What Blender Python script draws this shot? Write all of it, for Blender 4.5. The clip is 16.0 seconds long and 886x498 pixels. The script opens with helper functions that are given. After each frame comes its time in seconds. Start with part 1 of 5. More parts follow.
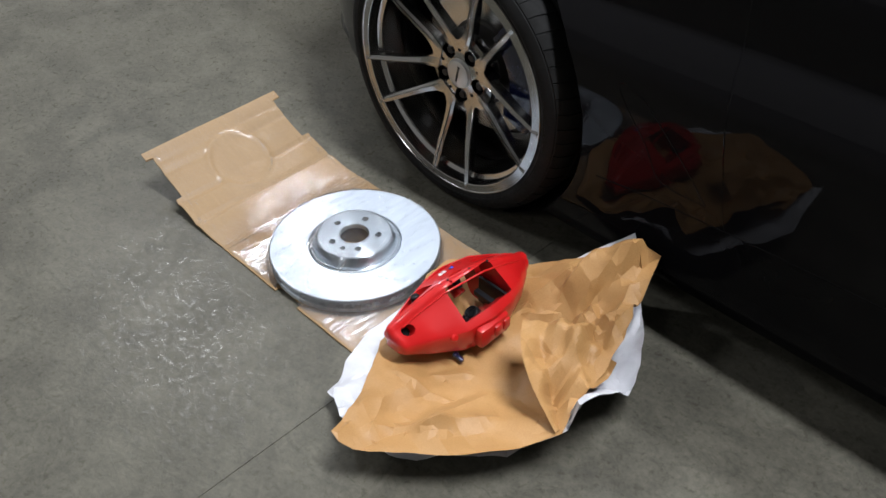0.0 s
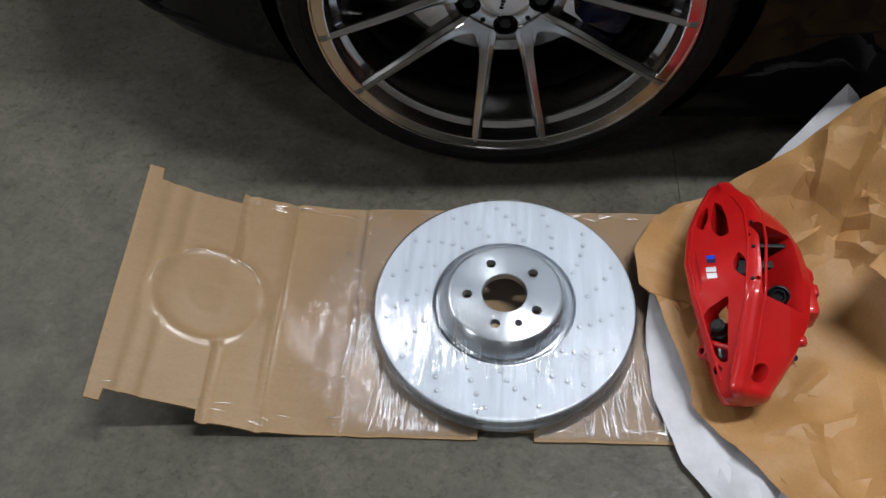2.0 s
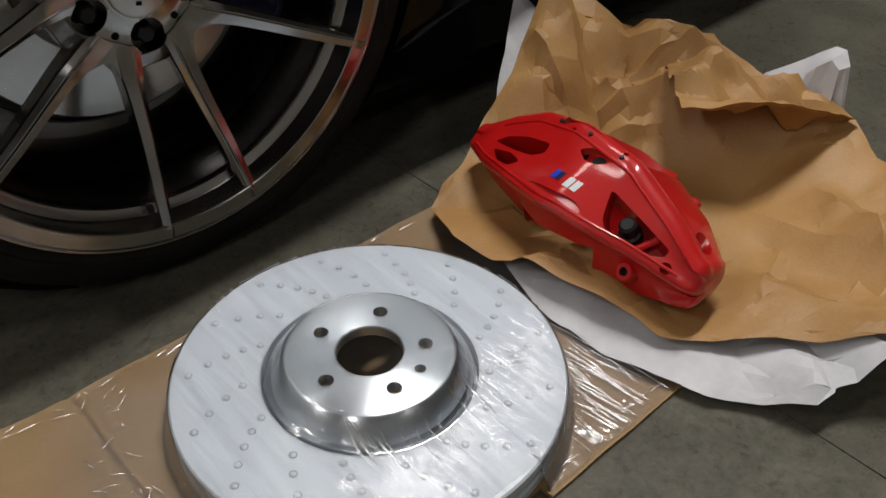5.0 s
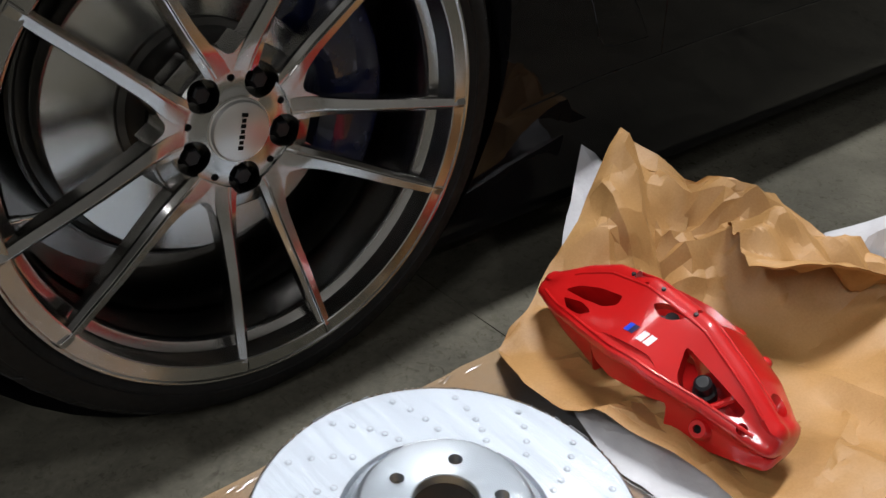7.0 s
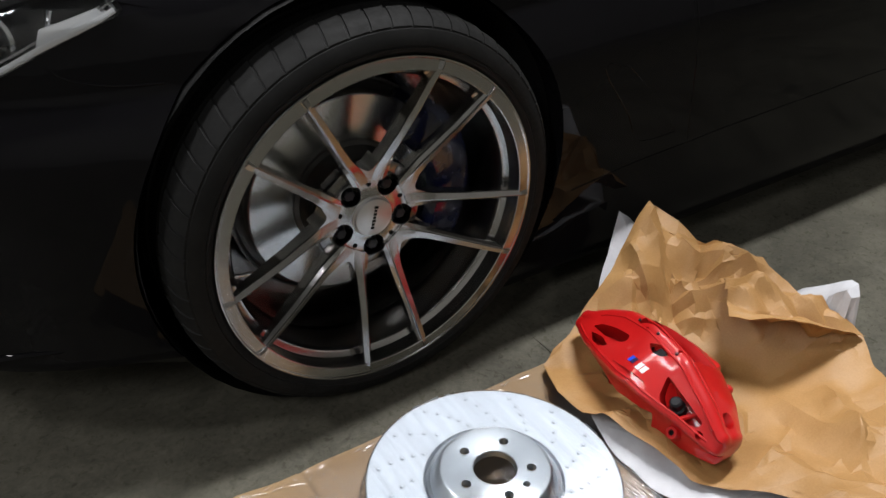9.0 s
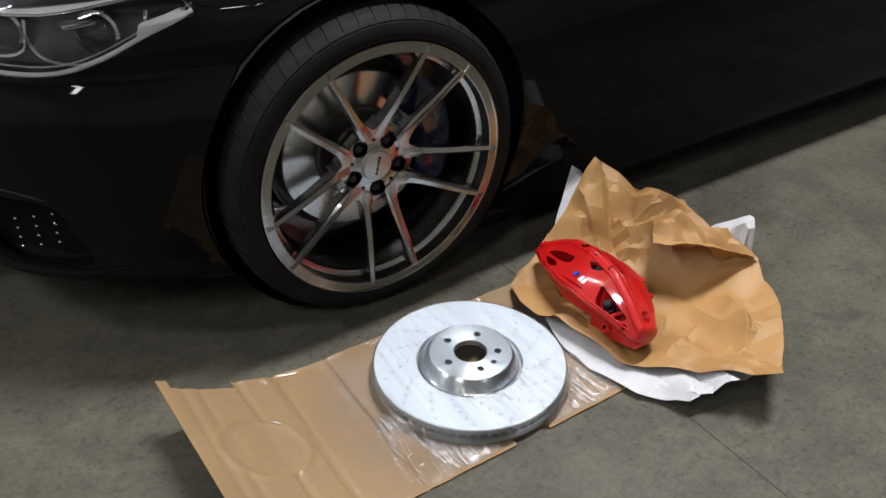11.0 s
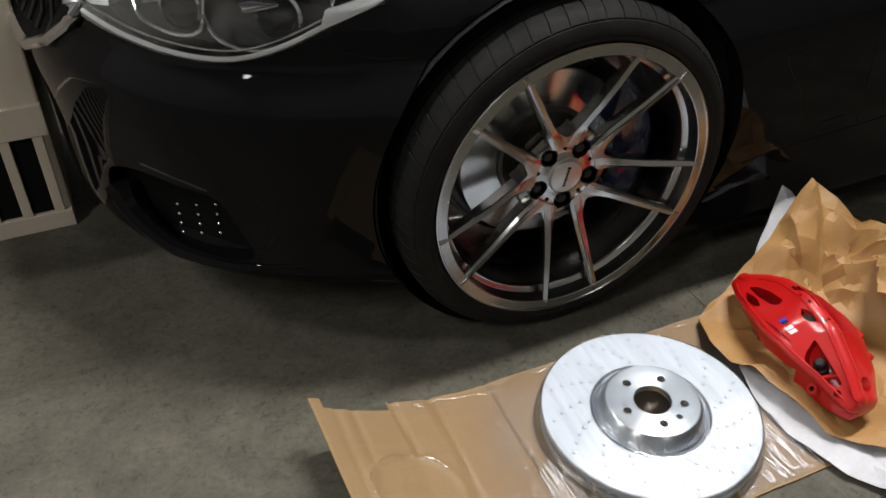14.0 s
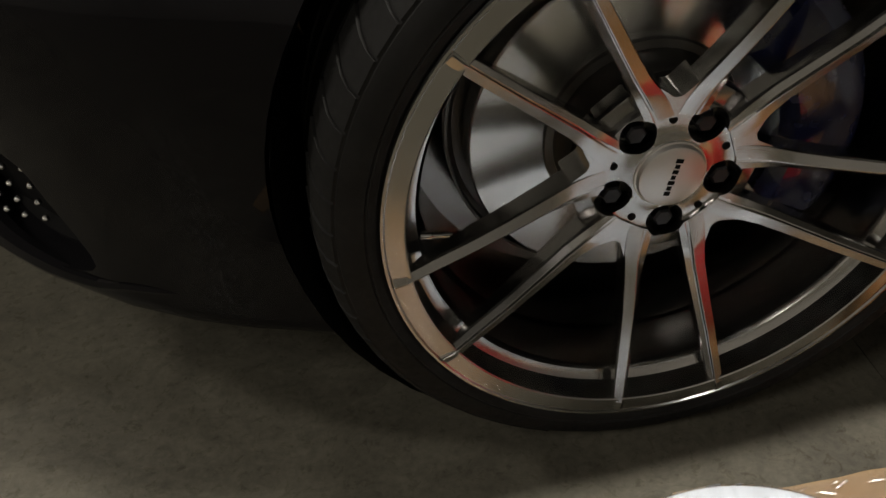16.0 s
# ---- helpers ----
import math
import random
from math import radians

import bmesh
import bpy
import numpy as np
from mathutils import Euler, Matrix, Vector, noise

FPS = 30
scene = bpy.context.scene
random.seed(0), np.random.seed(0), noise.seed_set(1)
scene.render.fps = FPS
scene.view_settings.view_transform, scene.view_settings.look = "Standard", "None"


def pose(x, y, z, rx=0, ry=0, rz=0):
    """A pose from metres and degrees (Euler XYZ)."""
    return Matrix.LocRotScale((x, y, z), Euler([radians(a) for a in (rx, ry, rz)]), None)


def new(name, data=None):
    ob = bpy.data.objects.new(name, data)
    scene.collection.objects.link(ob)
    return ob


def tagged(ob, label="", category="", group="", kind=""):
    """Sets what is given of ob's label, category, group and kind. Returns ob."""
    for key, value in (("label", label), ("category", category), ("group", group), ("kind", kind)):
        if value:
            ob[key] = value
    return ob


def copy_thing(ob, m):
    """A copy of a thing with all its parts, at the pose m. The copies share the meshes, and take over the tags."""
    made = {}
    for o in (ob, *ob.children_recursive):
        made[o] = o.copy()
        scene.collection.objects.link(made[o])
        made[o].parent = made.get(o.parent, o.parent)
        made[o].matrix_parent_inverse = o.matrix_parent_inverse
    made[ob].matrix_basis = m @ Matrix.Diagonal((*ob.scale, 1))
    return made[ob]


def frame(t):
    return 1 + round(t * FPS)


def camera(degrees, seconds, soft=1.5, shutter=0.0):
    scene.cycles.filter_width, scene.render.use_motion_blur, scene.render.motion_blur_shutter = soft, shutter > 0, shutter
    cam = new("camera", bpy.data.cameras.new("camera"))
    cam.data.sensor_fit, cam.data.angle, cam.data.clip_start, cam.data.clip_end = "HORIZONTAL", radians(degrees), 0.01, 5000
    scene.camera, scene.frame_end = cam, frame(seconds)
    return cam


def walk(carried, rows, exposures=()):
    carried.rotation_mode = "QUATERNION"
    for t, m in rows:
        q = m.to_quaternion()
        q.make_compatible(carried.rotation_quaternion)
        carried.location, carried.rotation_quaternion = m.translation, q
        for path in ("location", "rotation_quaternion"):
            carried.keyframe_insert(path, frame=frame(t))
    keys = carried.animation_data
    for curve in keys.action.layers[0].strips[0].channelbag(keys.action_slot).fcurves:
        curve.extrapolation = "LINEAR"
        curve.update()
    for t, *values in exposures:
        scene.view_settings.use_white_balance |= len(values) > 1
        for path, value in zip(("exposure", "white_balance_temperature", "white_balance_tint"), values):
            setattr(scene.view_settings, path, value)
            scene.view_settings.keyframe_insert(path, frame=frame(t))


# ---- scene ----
cam = camera(53.81, 16.0)
ROWS = [
    (0, 1.245, -0.921, 1.366, 45.95, -41.37, -0.91),
    (0.5, 0.853, -0.897, 1.305, 39.43, -46.27, -1.08),
    (1, 0.510, -0.870, 1.260, 27.58, -49.35, -0.22),
    (1.5, 0.208, -0.823, 1.206, 15.95, -52.00, -1.80),
    (2, -0.023, -0.711, 1.170, 5.27, -54.30, -3.28),
    (2.5, -0.155, -0.651, 1.145, -7.68, -54.99, -4.06),
    (3, -0.286, -0.613, 1.105, -21.82, -55.46, -4.57),
    (3.5, -0.323, -0.511, 0.977, -28.75, -55.26, -3.50),
    (4, -0.337, -0.455, 0.766, -32.86, -50.48, -2.44),
    (4.5, -0.362, -0.483, 0.674, -38.30, -43.33, -1.23),
    (4.7, -0.361, -0.496, 0.677, -40.83, -41.11, -0.86),
    (6.8, -0.408, -0.425, 0.723, -47.10, -33.66, 4.93),
    (7, -0.414, -0.444, 0.717, -41.57, -30.98, 2.80),
    (7.5, -0.427, -0.428, 0.748, -34.56, -26.89, 1.95),
    (8, -0.407, -0.409, 0.788, -32.17, -27.36, 1.29),
    (8.5, -0.483, -0.500, 0.950, -32.88, -32.36, 1.28),
    (9, -0.589, -0.721, 1.078, -33.89, -33.53, 1.31),
    (9.5, -0.719, -0.958, 1.133, -33.77, -33.06, 0.71),
    (9.7, -0.759, -1.014, 1.156, -33.90, -33.34, 0.58),
    (11.8, -0.826, -1.081, 1.253, -34.44, -34.72, 1.54),
    (12, -0.831, -1.069, 1.255, -33.44, -34.72, 1.76),
    (12.5, -0.830, -1.038, 1.273, -30.35, -34.82, 1.70),
    (13, -0.829, -0.995, 1.291, -27.54, -35.02, 1.23),
    (13.5, -0.813, -0.954, 1.284, -25.40, -36.23, 0.92),
    (14, -0.780, -0.815, 1.245, -24.10, -38.34, 0.75),
    (14.5, -0.693, -0.646, 1.225, -23.16, -41.50, 0.16),
    (15, -0.498, -0.521, 1.146, -19.43, -43.33, 0.99),
    (15.5, -0.396, -0.383, 0.995, -13.90, -44.59, 0.36),
    (16, -0.329, -0.286, 0.822, -8.72, -39.85, -2.81),
]
walk(cam, [(t, pose(x, y, z, 90 + pitch, 0, yaw) @ pose(0, 0, 0, 0, 0, roll)) for t, x, y, z, yaw, pitch, roll in ROWS],
     exposures=((0, 0.1, 5950, 10), (0.5, -0.05, 6000, 10), (1, -0.23, 6000, 10), (1.5, -0.48, 6000, 10), (2, -0.6, 6050, 10), (3, -0.64, 6300, 10), (3.5, -0.85, 6500, 10), (4.5, -1.03, 6700, 10), (6.0, -0.3, 6500, 10), (7, -0.08, 6250, 10),
                (9.5, -0.12, 6250, 10), (12, -0.1, 6300, 10), (13, -0.12, 6300, 10), (14, -0.16, 6500, 10), (15, -0.18, 7000, 10), (16, -0.22, 7200, 10)))

from mathutils import geometry

# ---- light ----
world = bpy.data.worlds.new("world")
scene.world = world
world.use_nodes = True
world.node_tree.nodes["Background"].inputs["Color"].default_value = (0.5, 0.55, 0.6, 1)
world.node_tree.nodes["Background"].inputs["Strength"].default_value = 0.01
scene.view_settings.exposure = 0.0


def lamp(name, where, turn, sx, sy, watts, tint):
    data = bpy.data.lights.new(name, "AREA")
    data.shape, data.size, data.size_y, data.energy, data.color = "RECTANGLE", sx, sy, watts, tint
    ob = new(name, data)
    ob.matrix_world = pose(*where, 0, 0, turn)
    return ob


# one tube over the car, a row of tubes beyond it, two more behind the camera
TUBES = [(2.3, 0.85, 7.0, 780, 3.2, 0.31, 0), (-3.5, 4.0, 7.0, 210, 6.0, 0.2, 0), (-6.8, 2.1, 7.0, 320, 1.9, 0.16, 0), (3.6, 3.8, 7.0, 55, 3.4, 0.17, 0), (6.4, 4.7, 7.0, 40, 1.8, 0.2, 0),
         (-6.5, -3.5, 7.0, 330, 4.2, 0.34, 33), (1.0, -7.0, 7.0, 70, 1.0, 0.3, 0)]
for tx, ty, tz, watts, long, wide, turn in TUBES:
    lamp("tube_light", (tx, ty, tz), turn, long, wide, watts, (1.0, 0.975, 0.95))


# ---- materials ----
class Nodes:
    """A small shorthand for building one node material."""

    def __init__(self, name):
        self.mat = bpy.data.materials.new(name)
        self.mat.use_nodes = True
        self.tree = self.mat.node_tree
        self.bsdf = self.tree.nodes["Principled BSDF"]
        self.out = self.tree.nodes["Material Output"]
        self.coord = self.tree.nodes.new("ShaderNodeTexCoord").outputs["Object"]

    def node(self, kind, **links):
        n = self.tree.nodes.new(kind)
        for key, value in links.items():
            key = key.replace("_", " ")
            if isinstance(value, bpy.types.NodeSocket):
                self.tree.links.new(value, n.inputs[key])
            else:
                n.inputs[key].default_value = value
        return n

    def noise(self, scale, detail=4, rough=0.55, stretch=None, distortion=0.0, coord=None):
        vec = coord or self.coord
        if stretch:
            vec = self.node("ShaderNodeMapping", Vector=vec, Scale=stretch).outputs[0]
        return self.node("ShaderNodeTexNoise", Vector=vec, Scale=scale, Detail=detail, Roughness=rough, Distortion=distortion).outputs["Fac"]

    def ramp(self, fac, *stops):
        n = self.tree.nodes.new("ShaderNodeValToRGB")
        while len(n.color_ramp.elements) < len(stops):
            n.color_ramp.elements.new(0.5)
        for e, (at, colour) in zip(n.color_ramp.elements, stops):
            e.position = at
            e.color = (*colour, 1) if isinstance(colour, tuple) else (colour, colour, colour, 1)
        self.tree.links.new(fac, n.inputs[0])
        return n.outputs[0]

    def mix(self, fac, a, b, blend="MIX"):
        n = self.tree.nodes.new("ShaderNodeMix")
        n.data_type, n.blend_type = "RGBA", blend
        for socket, value in ((n.inputs[0], fac), (n.inputs[6], a), (n.inputs[7], b)):
            if isinstance(value, bpy.types.NodeSocket):
                self.tree.links.new(value, socket)
            else:
                socket.default_value = (*value, 1) if isinstance(value, tuple) else value
        return n.outputs[2]

    def bump(self, height, strength=0.3, distance=0.002, normal=None):
        n = self.node("ShaderNodeBump", Height=height, Strength=strength, Distance=distance)
        if normal:
            self.tree.links.new(normal, n.inputs["Normal"])
        return n.outputs[0]

    def set(self, **values):
        for key, value in values.items():
            key = key.replace("_", " ")
            socket = self.bsdf.inputs[key]
            if isinstance(value, bpy.types.NodeSocket):
                self.tree.links.new(value, socket)
            else:
                socket.default_value = (*value, 1) if isinstance(value, tuple) and len(value) == 3 else value
        return self.mat


def plain(name, colour, rough=0.5, metal=0.0, grain=60.0, vary=0.15, bump=0.05, **more):
    """A paint, rubber or metal with slight mottling and fine relief."""
    n = Nodes(name)
    fac = n.noise(grain * 0.15, 5)
    fine = n.noise(grain, 3)
    dark = tuple(c * (1 - vary) for c in colour)
    light = tuple(min(1, c * (1 + vary)) for c in colour)
    n.set(Base_Color=n.ramp(fac, (0.3, dark), (0.7, light)), Metallic=metal,
          Roughness=n.ramp(fine, (0.3, max(0.02, rough * 0.85)), (0.7, min(1, rough * 1.15))), **more)
    if bump:
        n.set(Normal=n.bump(fine, bump, 0.001))
    return n.mat


def concrete():
    n = Nodes("concrete")
    big = n.noise(0.9, 6, 0.6)
    mid = n.noise(6, 7, 0.68, distortion=0.5)
    fine = n.noise(90, 5, 0.65)
    base = n.ramp(big, (0.3, (0.0482, 0.0456, 0.0353)), (0.7, (0.0869, 0.0817, 0.0628)))
    base = n.mix(n.ramp(mid, (0.40, 0.0), (0.60, 0.8)), base, (0.1204, 0.1135, 0.0877))
    smear = n.noise(19, 6, 0.72, (1, 1.5, 1), 1.4)
    base = n.mix(n.ramp(smear, (0.46, 0.0), (0.64, 0.42)), base, (0.0292, 0.0275, 0.0215))
    base = n.mix(0.28, base, n.ramp(fine, (0.3, (0.0258, 0.0249, 0.0215)), (0.75, (0.1333, 0.1264, 0.0998))))
    spots = n.ramp(n.noise(3.3, 3, 0.5, distortion=1.2), (0.66, 0.0), (0.74, 0.6))
    base = n.mix(spots, base, (0.0292, 0.0275, 0.0232))
    scuff = n.ramp(n.noise(5, 8, 0.75, (1, 0.3, 1), 0.6), (0.62, 0.0), (0.70, 0.35))
    base = n.mix(scuff, base, (0.1634, 0.1548, 0.1247))
    gloss = n.mix(n.ramp(n.noise(60, 6, 0.75, None, 0.6), (0.40, 0.0), (0.58, 1.0)), (0.23, 0.23, 0.23), (0.56, 0.56, 0.56))     # trowelled skin, worn through in flakes
    flakes = n.noise(46, 4, 0.5, (1, 1.4, 1), 0.8)
    return n.set(Base_Color=base, Roughness=gloss, Specular_IOR_Level=0.16,
                 Normal=n.bump(fine, 0.16, 0.0015, n.bump(flakes, 0.22, 0.0028)))


def cardboard():
    n = Nodes("cardboard")
    flute = n.noise(9, 4, 0.6, (1, 14, 1))
    big = n.noise(5, 5, 0.6)
    fine = n.noise(220, 3)
    base = n.ramp(big, (0.25, (0.252, 0.163, 0.068)), (0.75, (0.314, 0.206, 0.089)))
    base = n.mix(0.25, base, n.ramp(flute, (0.3, (0.205, 0.124, 0.0545)), (0.7, (0.318, 0.202, 0.096))))
    base = n.mix(0.15, base, n.ramp(fine, (0.35, (0.1426, 0.0739, 0.0353)), (0.7, (0.3960, 0.2513, 0.1410))))
    return n.set(Base_Color=base, Roughness=0.62, Normal=n.bump(flute, 0.12, 0.002, n.bump(fine, 0.1, 0.0006)))


def kraft():
    n = Nodes("kraft_paper")
    big = n.noise(6, 5, 0.6)
    fine = n.noise(320, 3)
    creases = None
    for turn, scale, seed in ((0.3, 0.9, 1.7), (1.35, 1.3, 4.1), (2.3, 1.1, 7.9), (0.9, 2.3, 2.6), (2.8, 2.9, 5.5), (1.9, 3.6, 8.3)):
        spun = n.node("ShaderNodeMapping", Vector=n.coord, Location=(seed, seed * 0.7, 0), Rotation=(0, 0, turn)).outputs[0]
        band = n.node("ShaderNodeTexWave", Vector=spun, Scale=scale, Distortion=0.9, Detail=1.0)
        band.wave_profile = "TRI"
        gate = n.ramp(n.noise(6, 2, 0.5, None, 0.0, spun), (0.45, 0.0), (0.62, 1.0))
        ridge = n.mix(gate, (0.5, 0.5, 0.5), band.outputs["Fac"])
        creases = ridge if creases is None else n.mix(0.5, creases, ridge)
    base = n.ramp(big, (0.3, (0.30, 0.158, 0.050)), (0.7, (0.40, 0.220, 0.076)))
    base = n.mix(0.18, base, n.ramp(fine, (0.3, (0.20, 0.105, 0.03)), (0.7, (0.46, 0.275, 0.115))))
    return n.set(Base_Color=base, Roughness=0.58, Normal=n.bump(creases, 0.75, 0.022, n.bump(fine, 0.05, 0.0005)))


def tissue():
    n = Nodes("white_tissue")
    fine = n.noise(180, 3)
    soft = n.noise(25, 4)
    creased = None
    for turn, scale, seed in ((0.5, 2.1, 1.1), (1.7, 2.7, 3.4), (2.6, 1.7, 6.2)):
        spun = n.node("ShaderNodeMapping", Vector=n.coord, Location=(seed, seed * 0.6, 0), Rotation=(0, 0, turn)).outputs[0]
        band = n.node("ShaderNodeTexWave", Vector=spun, Scale=scale, Distortion=2.2, Detail=1.0)
        band.wave_profile = "TRI"
        creased = band.outputs["Fac"] if creased is None else n.mix(0.5, creased, band.outputs["Fac"])
    mat = n.set(Base_Color=n.ramp(soft, (0.3, (0.44, 0.445, 0.475)), (0.7, (0.55, 0.555, 0.585))), Roughness=0.6,
                Normal=n.bump(creased, 0.6, 0.010, n.bump(soft, 0.5, 0.004, n.bump(fine, 0.05, 0.0005))))
    return mat


def zinc():
    """Silver-grey coated cast iron, with streaks across the faces."""
    n = Nodes("zinc_coat")
    streak = n.noise(9, 5, 0.65, (9, 0.7, 1), 0.4)
    fine = n.noise(160, 3)
    base = n.ramp(streak, (0.32, (0.50, 0.545, 0.60)), (0.68, (0.64, 0.69, 0.745)))
    return n.set(Base_Color=base, Metallic=0.2, Roughness=n.ramp(n.noise(40, 4), (0.3, 0.48), (0.7, 0.60)),
                 Normal=n.bump(fine, 0.08, 0.0005))


def film():
    """Clear cling film: mostly clear, with glossy wrinkles that fan out from the disc."""
    n = Nodes("cling_film")
    apart = n.node("ShaderNodeSeparateXYZ", Vector=n.coord)
    turn = n.tree.nodes.new("ShaderNodeMath")
    turn.operation = "ARCTAN2"
    n.tree.links.new(apart.outputs[1], turn.inputs[0])
    n.tree.links.new(apart.outputs[0], turn.inputs[1])
    flat = n.node("ShaderNodeMapping", Vector=n.coord, Scale=(1, 1, 0)).outputs[0]
    far = n.tree.nodes.new("ShaderNodeVectorMath")
    far.operation = "LENGTH"
    n.tree.links.new(flat, far.inputs[0])
    polar = n.node("ShaderNodeCombineXYZ", X=turn.outputs[0], Y=far.outputs["Value"]).outputs[0]
    fan = n.noise(9.0, 4, 0.6, (1, 0.8, 1), 0.3, polar)
    ring = n.ramp(far.outputs["Value"], (0.18, 0.0), (0.205, 1.0), (0.26, 0.9), (0.33, 0.08))
    patchy = n.ramp(n.noise(7, 3), (0.34, 0.15), (0.54, 1.0))
    strong = n.mix(1.0, ring, patchy, "MULTIPLY")
    wave = n.noise(22, 3, 0.5, (3.4, 0.5, 1), 0.3)
    fine = n.noise(70, 4, 0.6, (2.2, 0.6, 1), 1.2)
    cell = n.node("ShaderNodeTexVoronoi", Vector=n.node("ShaderNodeMapping", Vector=n.coord, Scale=(1.6, 0.9, 1)).outputs[0], Scale=70.0).outputs["Distance"]
    calm = n.ramp(far.outputs["Value"], (0.085, 0.08), (0.11, 0.24), (0.20, 0.26), (0.27, 0.3), (0.33, 0.02))
    normal = n.node("ShaderNodeBump", Height=fine, Strength=calm, Distance=0.0003).outputs[0]
    normal = n.node("ShaderNodeBump", Height=n.noise(14, 2, 0.4), Strength=calm, Distance=0.004, Normal=normal).outputs[0]
    normal = n.node("ShaderNodeBump", Height=wave, Strength=calm, Distance=0.012, Normal=normal).outputs[0]
    folds = n.node("ShaderNodeBump", Height=fan, Strength=strong, Distance=0.0035, Normal=normal).outputs[0]
    folds = n.node("ShaderNodeBump", Height=cell, Strength=strong, Distance=0.0004, Normal=folds).outputs[0]
    gloss = n.node("ShaderNodeBsdfGlossy", Color=(1, 1, 1, 1), Roughness=n.ramp(far.outputs["Value"], (0.27, 0.085), (0.36, 0.20)), Normal=folds).outputs[0]
    clear = n.node("ShaderNodeBsdfTransparent", Color=(0.97, 0.97, 0.97, 1)).outputs[0]
    weight = n.mix(1.0, n.node("ShaderNodeFresnel", IOR=1.8).outputs[0], n.ramp(far.outputs["Value"], (0.27, 1.0), (0.36, 0.2)), "MULTIPLY")   # clings to the board further out
    both = n.tree.nodes.new("ShaderNodeMixShader")
    for value, socket in ((weight, both.inputs[0]), (clear, both.inputs[1]), (gloss, both.inputs[2])):
        n.tree.links.new(value, socket)
    milky = n.node("ShaderNodeBsdfDiffuse", Color=(0.8, 0.79, 0.8, 1)).outputs[0]
    haze = n.tree.nodes.new("ShaderNodeMixShader")
    for value, socket in ((n.ramp(strong, (0.0, 0.006), (1.0, 0.09)), haze.inputs[0]), (both.outputs[0], haze.inputs[1]), (milky, haze.inputs[2])):
        n.tree.links.new(value, socket)
    n.tree.links.new(haze.outputs[0], n.out.inputs["Surface"])
    return n.mat


def film_fold():
    """Film gathered into a ridge, several layers thick, and so brighter in its gloss."""
    n = Nodes("gathered_film")
    gloss = n.node("ShaderNodeBsdfGlossy", Color=(1, 1, 1, 1), Roughness=0.27, Normal=n.bump(n.noise(160, 3), 0.4, 0.002)).outputs[0]
    clear = n.node("ShaderNodeBsdfTransparent", Color=(0.95, 0.95, 0.95, 1)).outputs[0]
    both = n.tree.nodes.new("ShaderNodeMixShader")
    for value, socket in ((n.ramp(n.noise(60, 3), (0.3, 0.10), (0.72, 0.42)), both.inputs[0]), (clear, both.inputs[1]), (gloss, both.inputs[2])):
        n.tree.links.new(value, socket)
    n.tree.links.new(both.outputs[0], n.out.inputs["Surface"])
    return n.mat


def clear_lens():
    n = Nodes("clear_lens")
    gloss = n.node("ShaderNodeBsdfGlossy", Color=(1, 1, 1, 1), Roughness=0.02).outputs[0]
    clear = n.node("ShaderNodeBsdfTransparent", Color=(0.97, 0.975, 0.98, 1)).outputs[0]
    weight = n.node("ShaderNodeFresnel", IOR=1.5).outputs[0]
    both = n.tree.nodes.new("ShaderNodeMixShader")
    for value, socket in ((weight, both.inputs[0]), (clear, both.inputs[1]), (gloss, both.inputs[2])):
        n.tree.links.new(value, socket)
    n.tree.links.new(both.outputs[0], n.out.inputs["Surface"])
    return n.mat


def ringed(name, colour, rough, axis, metal=1.0):
    """Turned metal, whose fine rings spread its gloss across them."""
    n = Nodes(name)
    fine = n.noise(50, 4)
    turned = n.tree.nodes.new("ShaderNodeTangent")
    turned.direction_type, turned.axis = "RADIAL", axis
    return n.set(Base_Color=n.ramp(fine, (0.3, tuple(c * 0.94 for c in colour)), (0.7, tuple(c * 1.04 for c in colour))), Metallic=metal,
                 Roughness=rough, Anisotropic=0.8, Anisotropic_Rotation=0.25, Tangent=turned.outputs[0])


CONCRETE, CARD, KRAFT, TISSUE, ZINC, FILM, LENS = concrete(), cardboard(), kraft(), tissue(), zinc(), film(), clear_lens()
FILM_FOLD = film_fold()
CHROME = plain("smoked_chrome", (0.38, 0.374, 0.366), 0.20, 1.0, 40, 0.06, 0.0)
# the same chrome darkened: recess shade of barrel, webs and bolt cups as colour
CHROME_SHADED = plain("smoked_chrome_shaded", (0.20, 0.195, 0.19), 0.22, 1.0, 40, 0.1, 0.0)
STAMP = plain("grey_stamp_ink", (0.46, 0.48, 0.52), 0.5, 0.2, 300, 0.3, 0.0)
MACHINED = ringed("machined_hat", (0.74, 0.79, 0.84), 0.30, "Z", 0.74)
SATIN = plain("satin_silver_cap", (0.52, 0.51, 0.49), 0.38, 0.8, 60, 0.05, 0.0)
DIMPLE = plain("drilled_hole", (0.36, 0.385, 0.42), 0.6, 0.2, 200, 0.1, 0.0)
STEEL = ringed("worn_disc_steel", (0.55, 0.55, 0.54), 0.24, "Y")
IRON = plain("dark_iron", (0.09, 0.088, 0.085), 0.33, 0.8, 60, 0.3, 0.2)
RUBBER = plain("tyre_rubber", (0.009, 0.009, 0.0088), 0.7, 0.0, 120, 0.3, 0.25, Specular_IOR_Level=0.15)
PAINT = plain("black_car_paint", (0.0056, 0.0054, 0.0062), 0.03, 0.0, 20, 0.1, 0.0, Specular_IOR_Level=0.12)
TRIM = plain("black_trim_plastic", (0.008, 0.008, 0.008), 0.45, 0.0, 200, 0.2, 0.1)
HOLE = plain("dark_recess", (0.007, 0.007, 0.007), 0.8, 0.0, 60, 0.2, 0.0, Specular_IOR_Level=0.05)
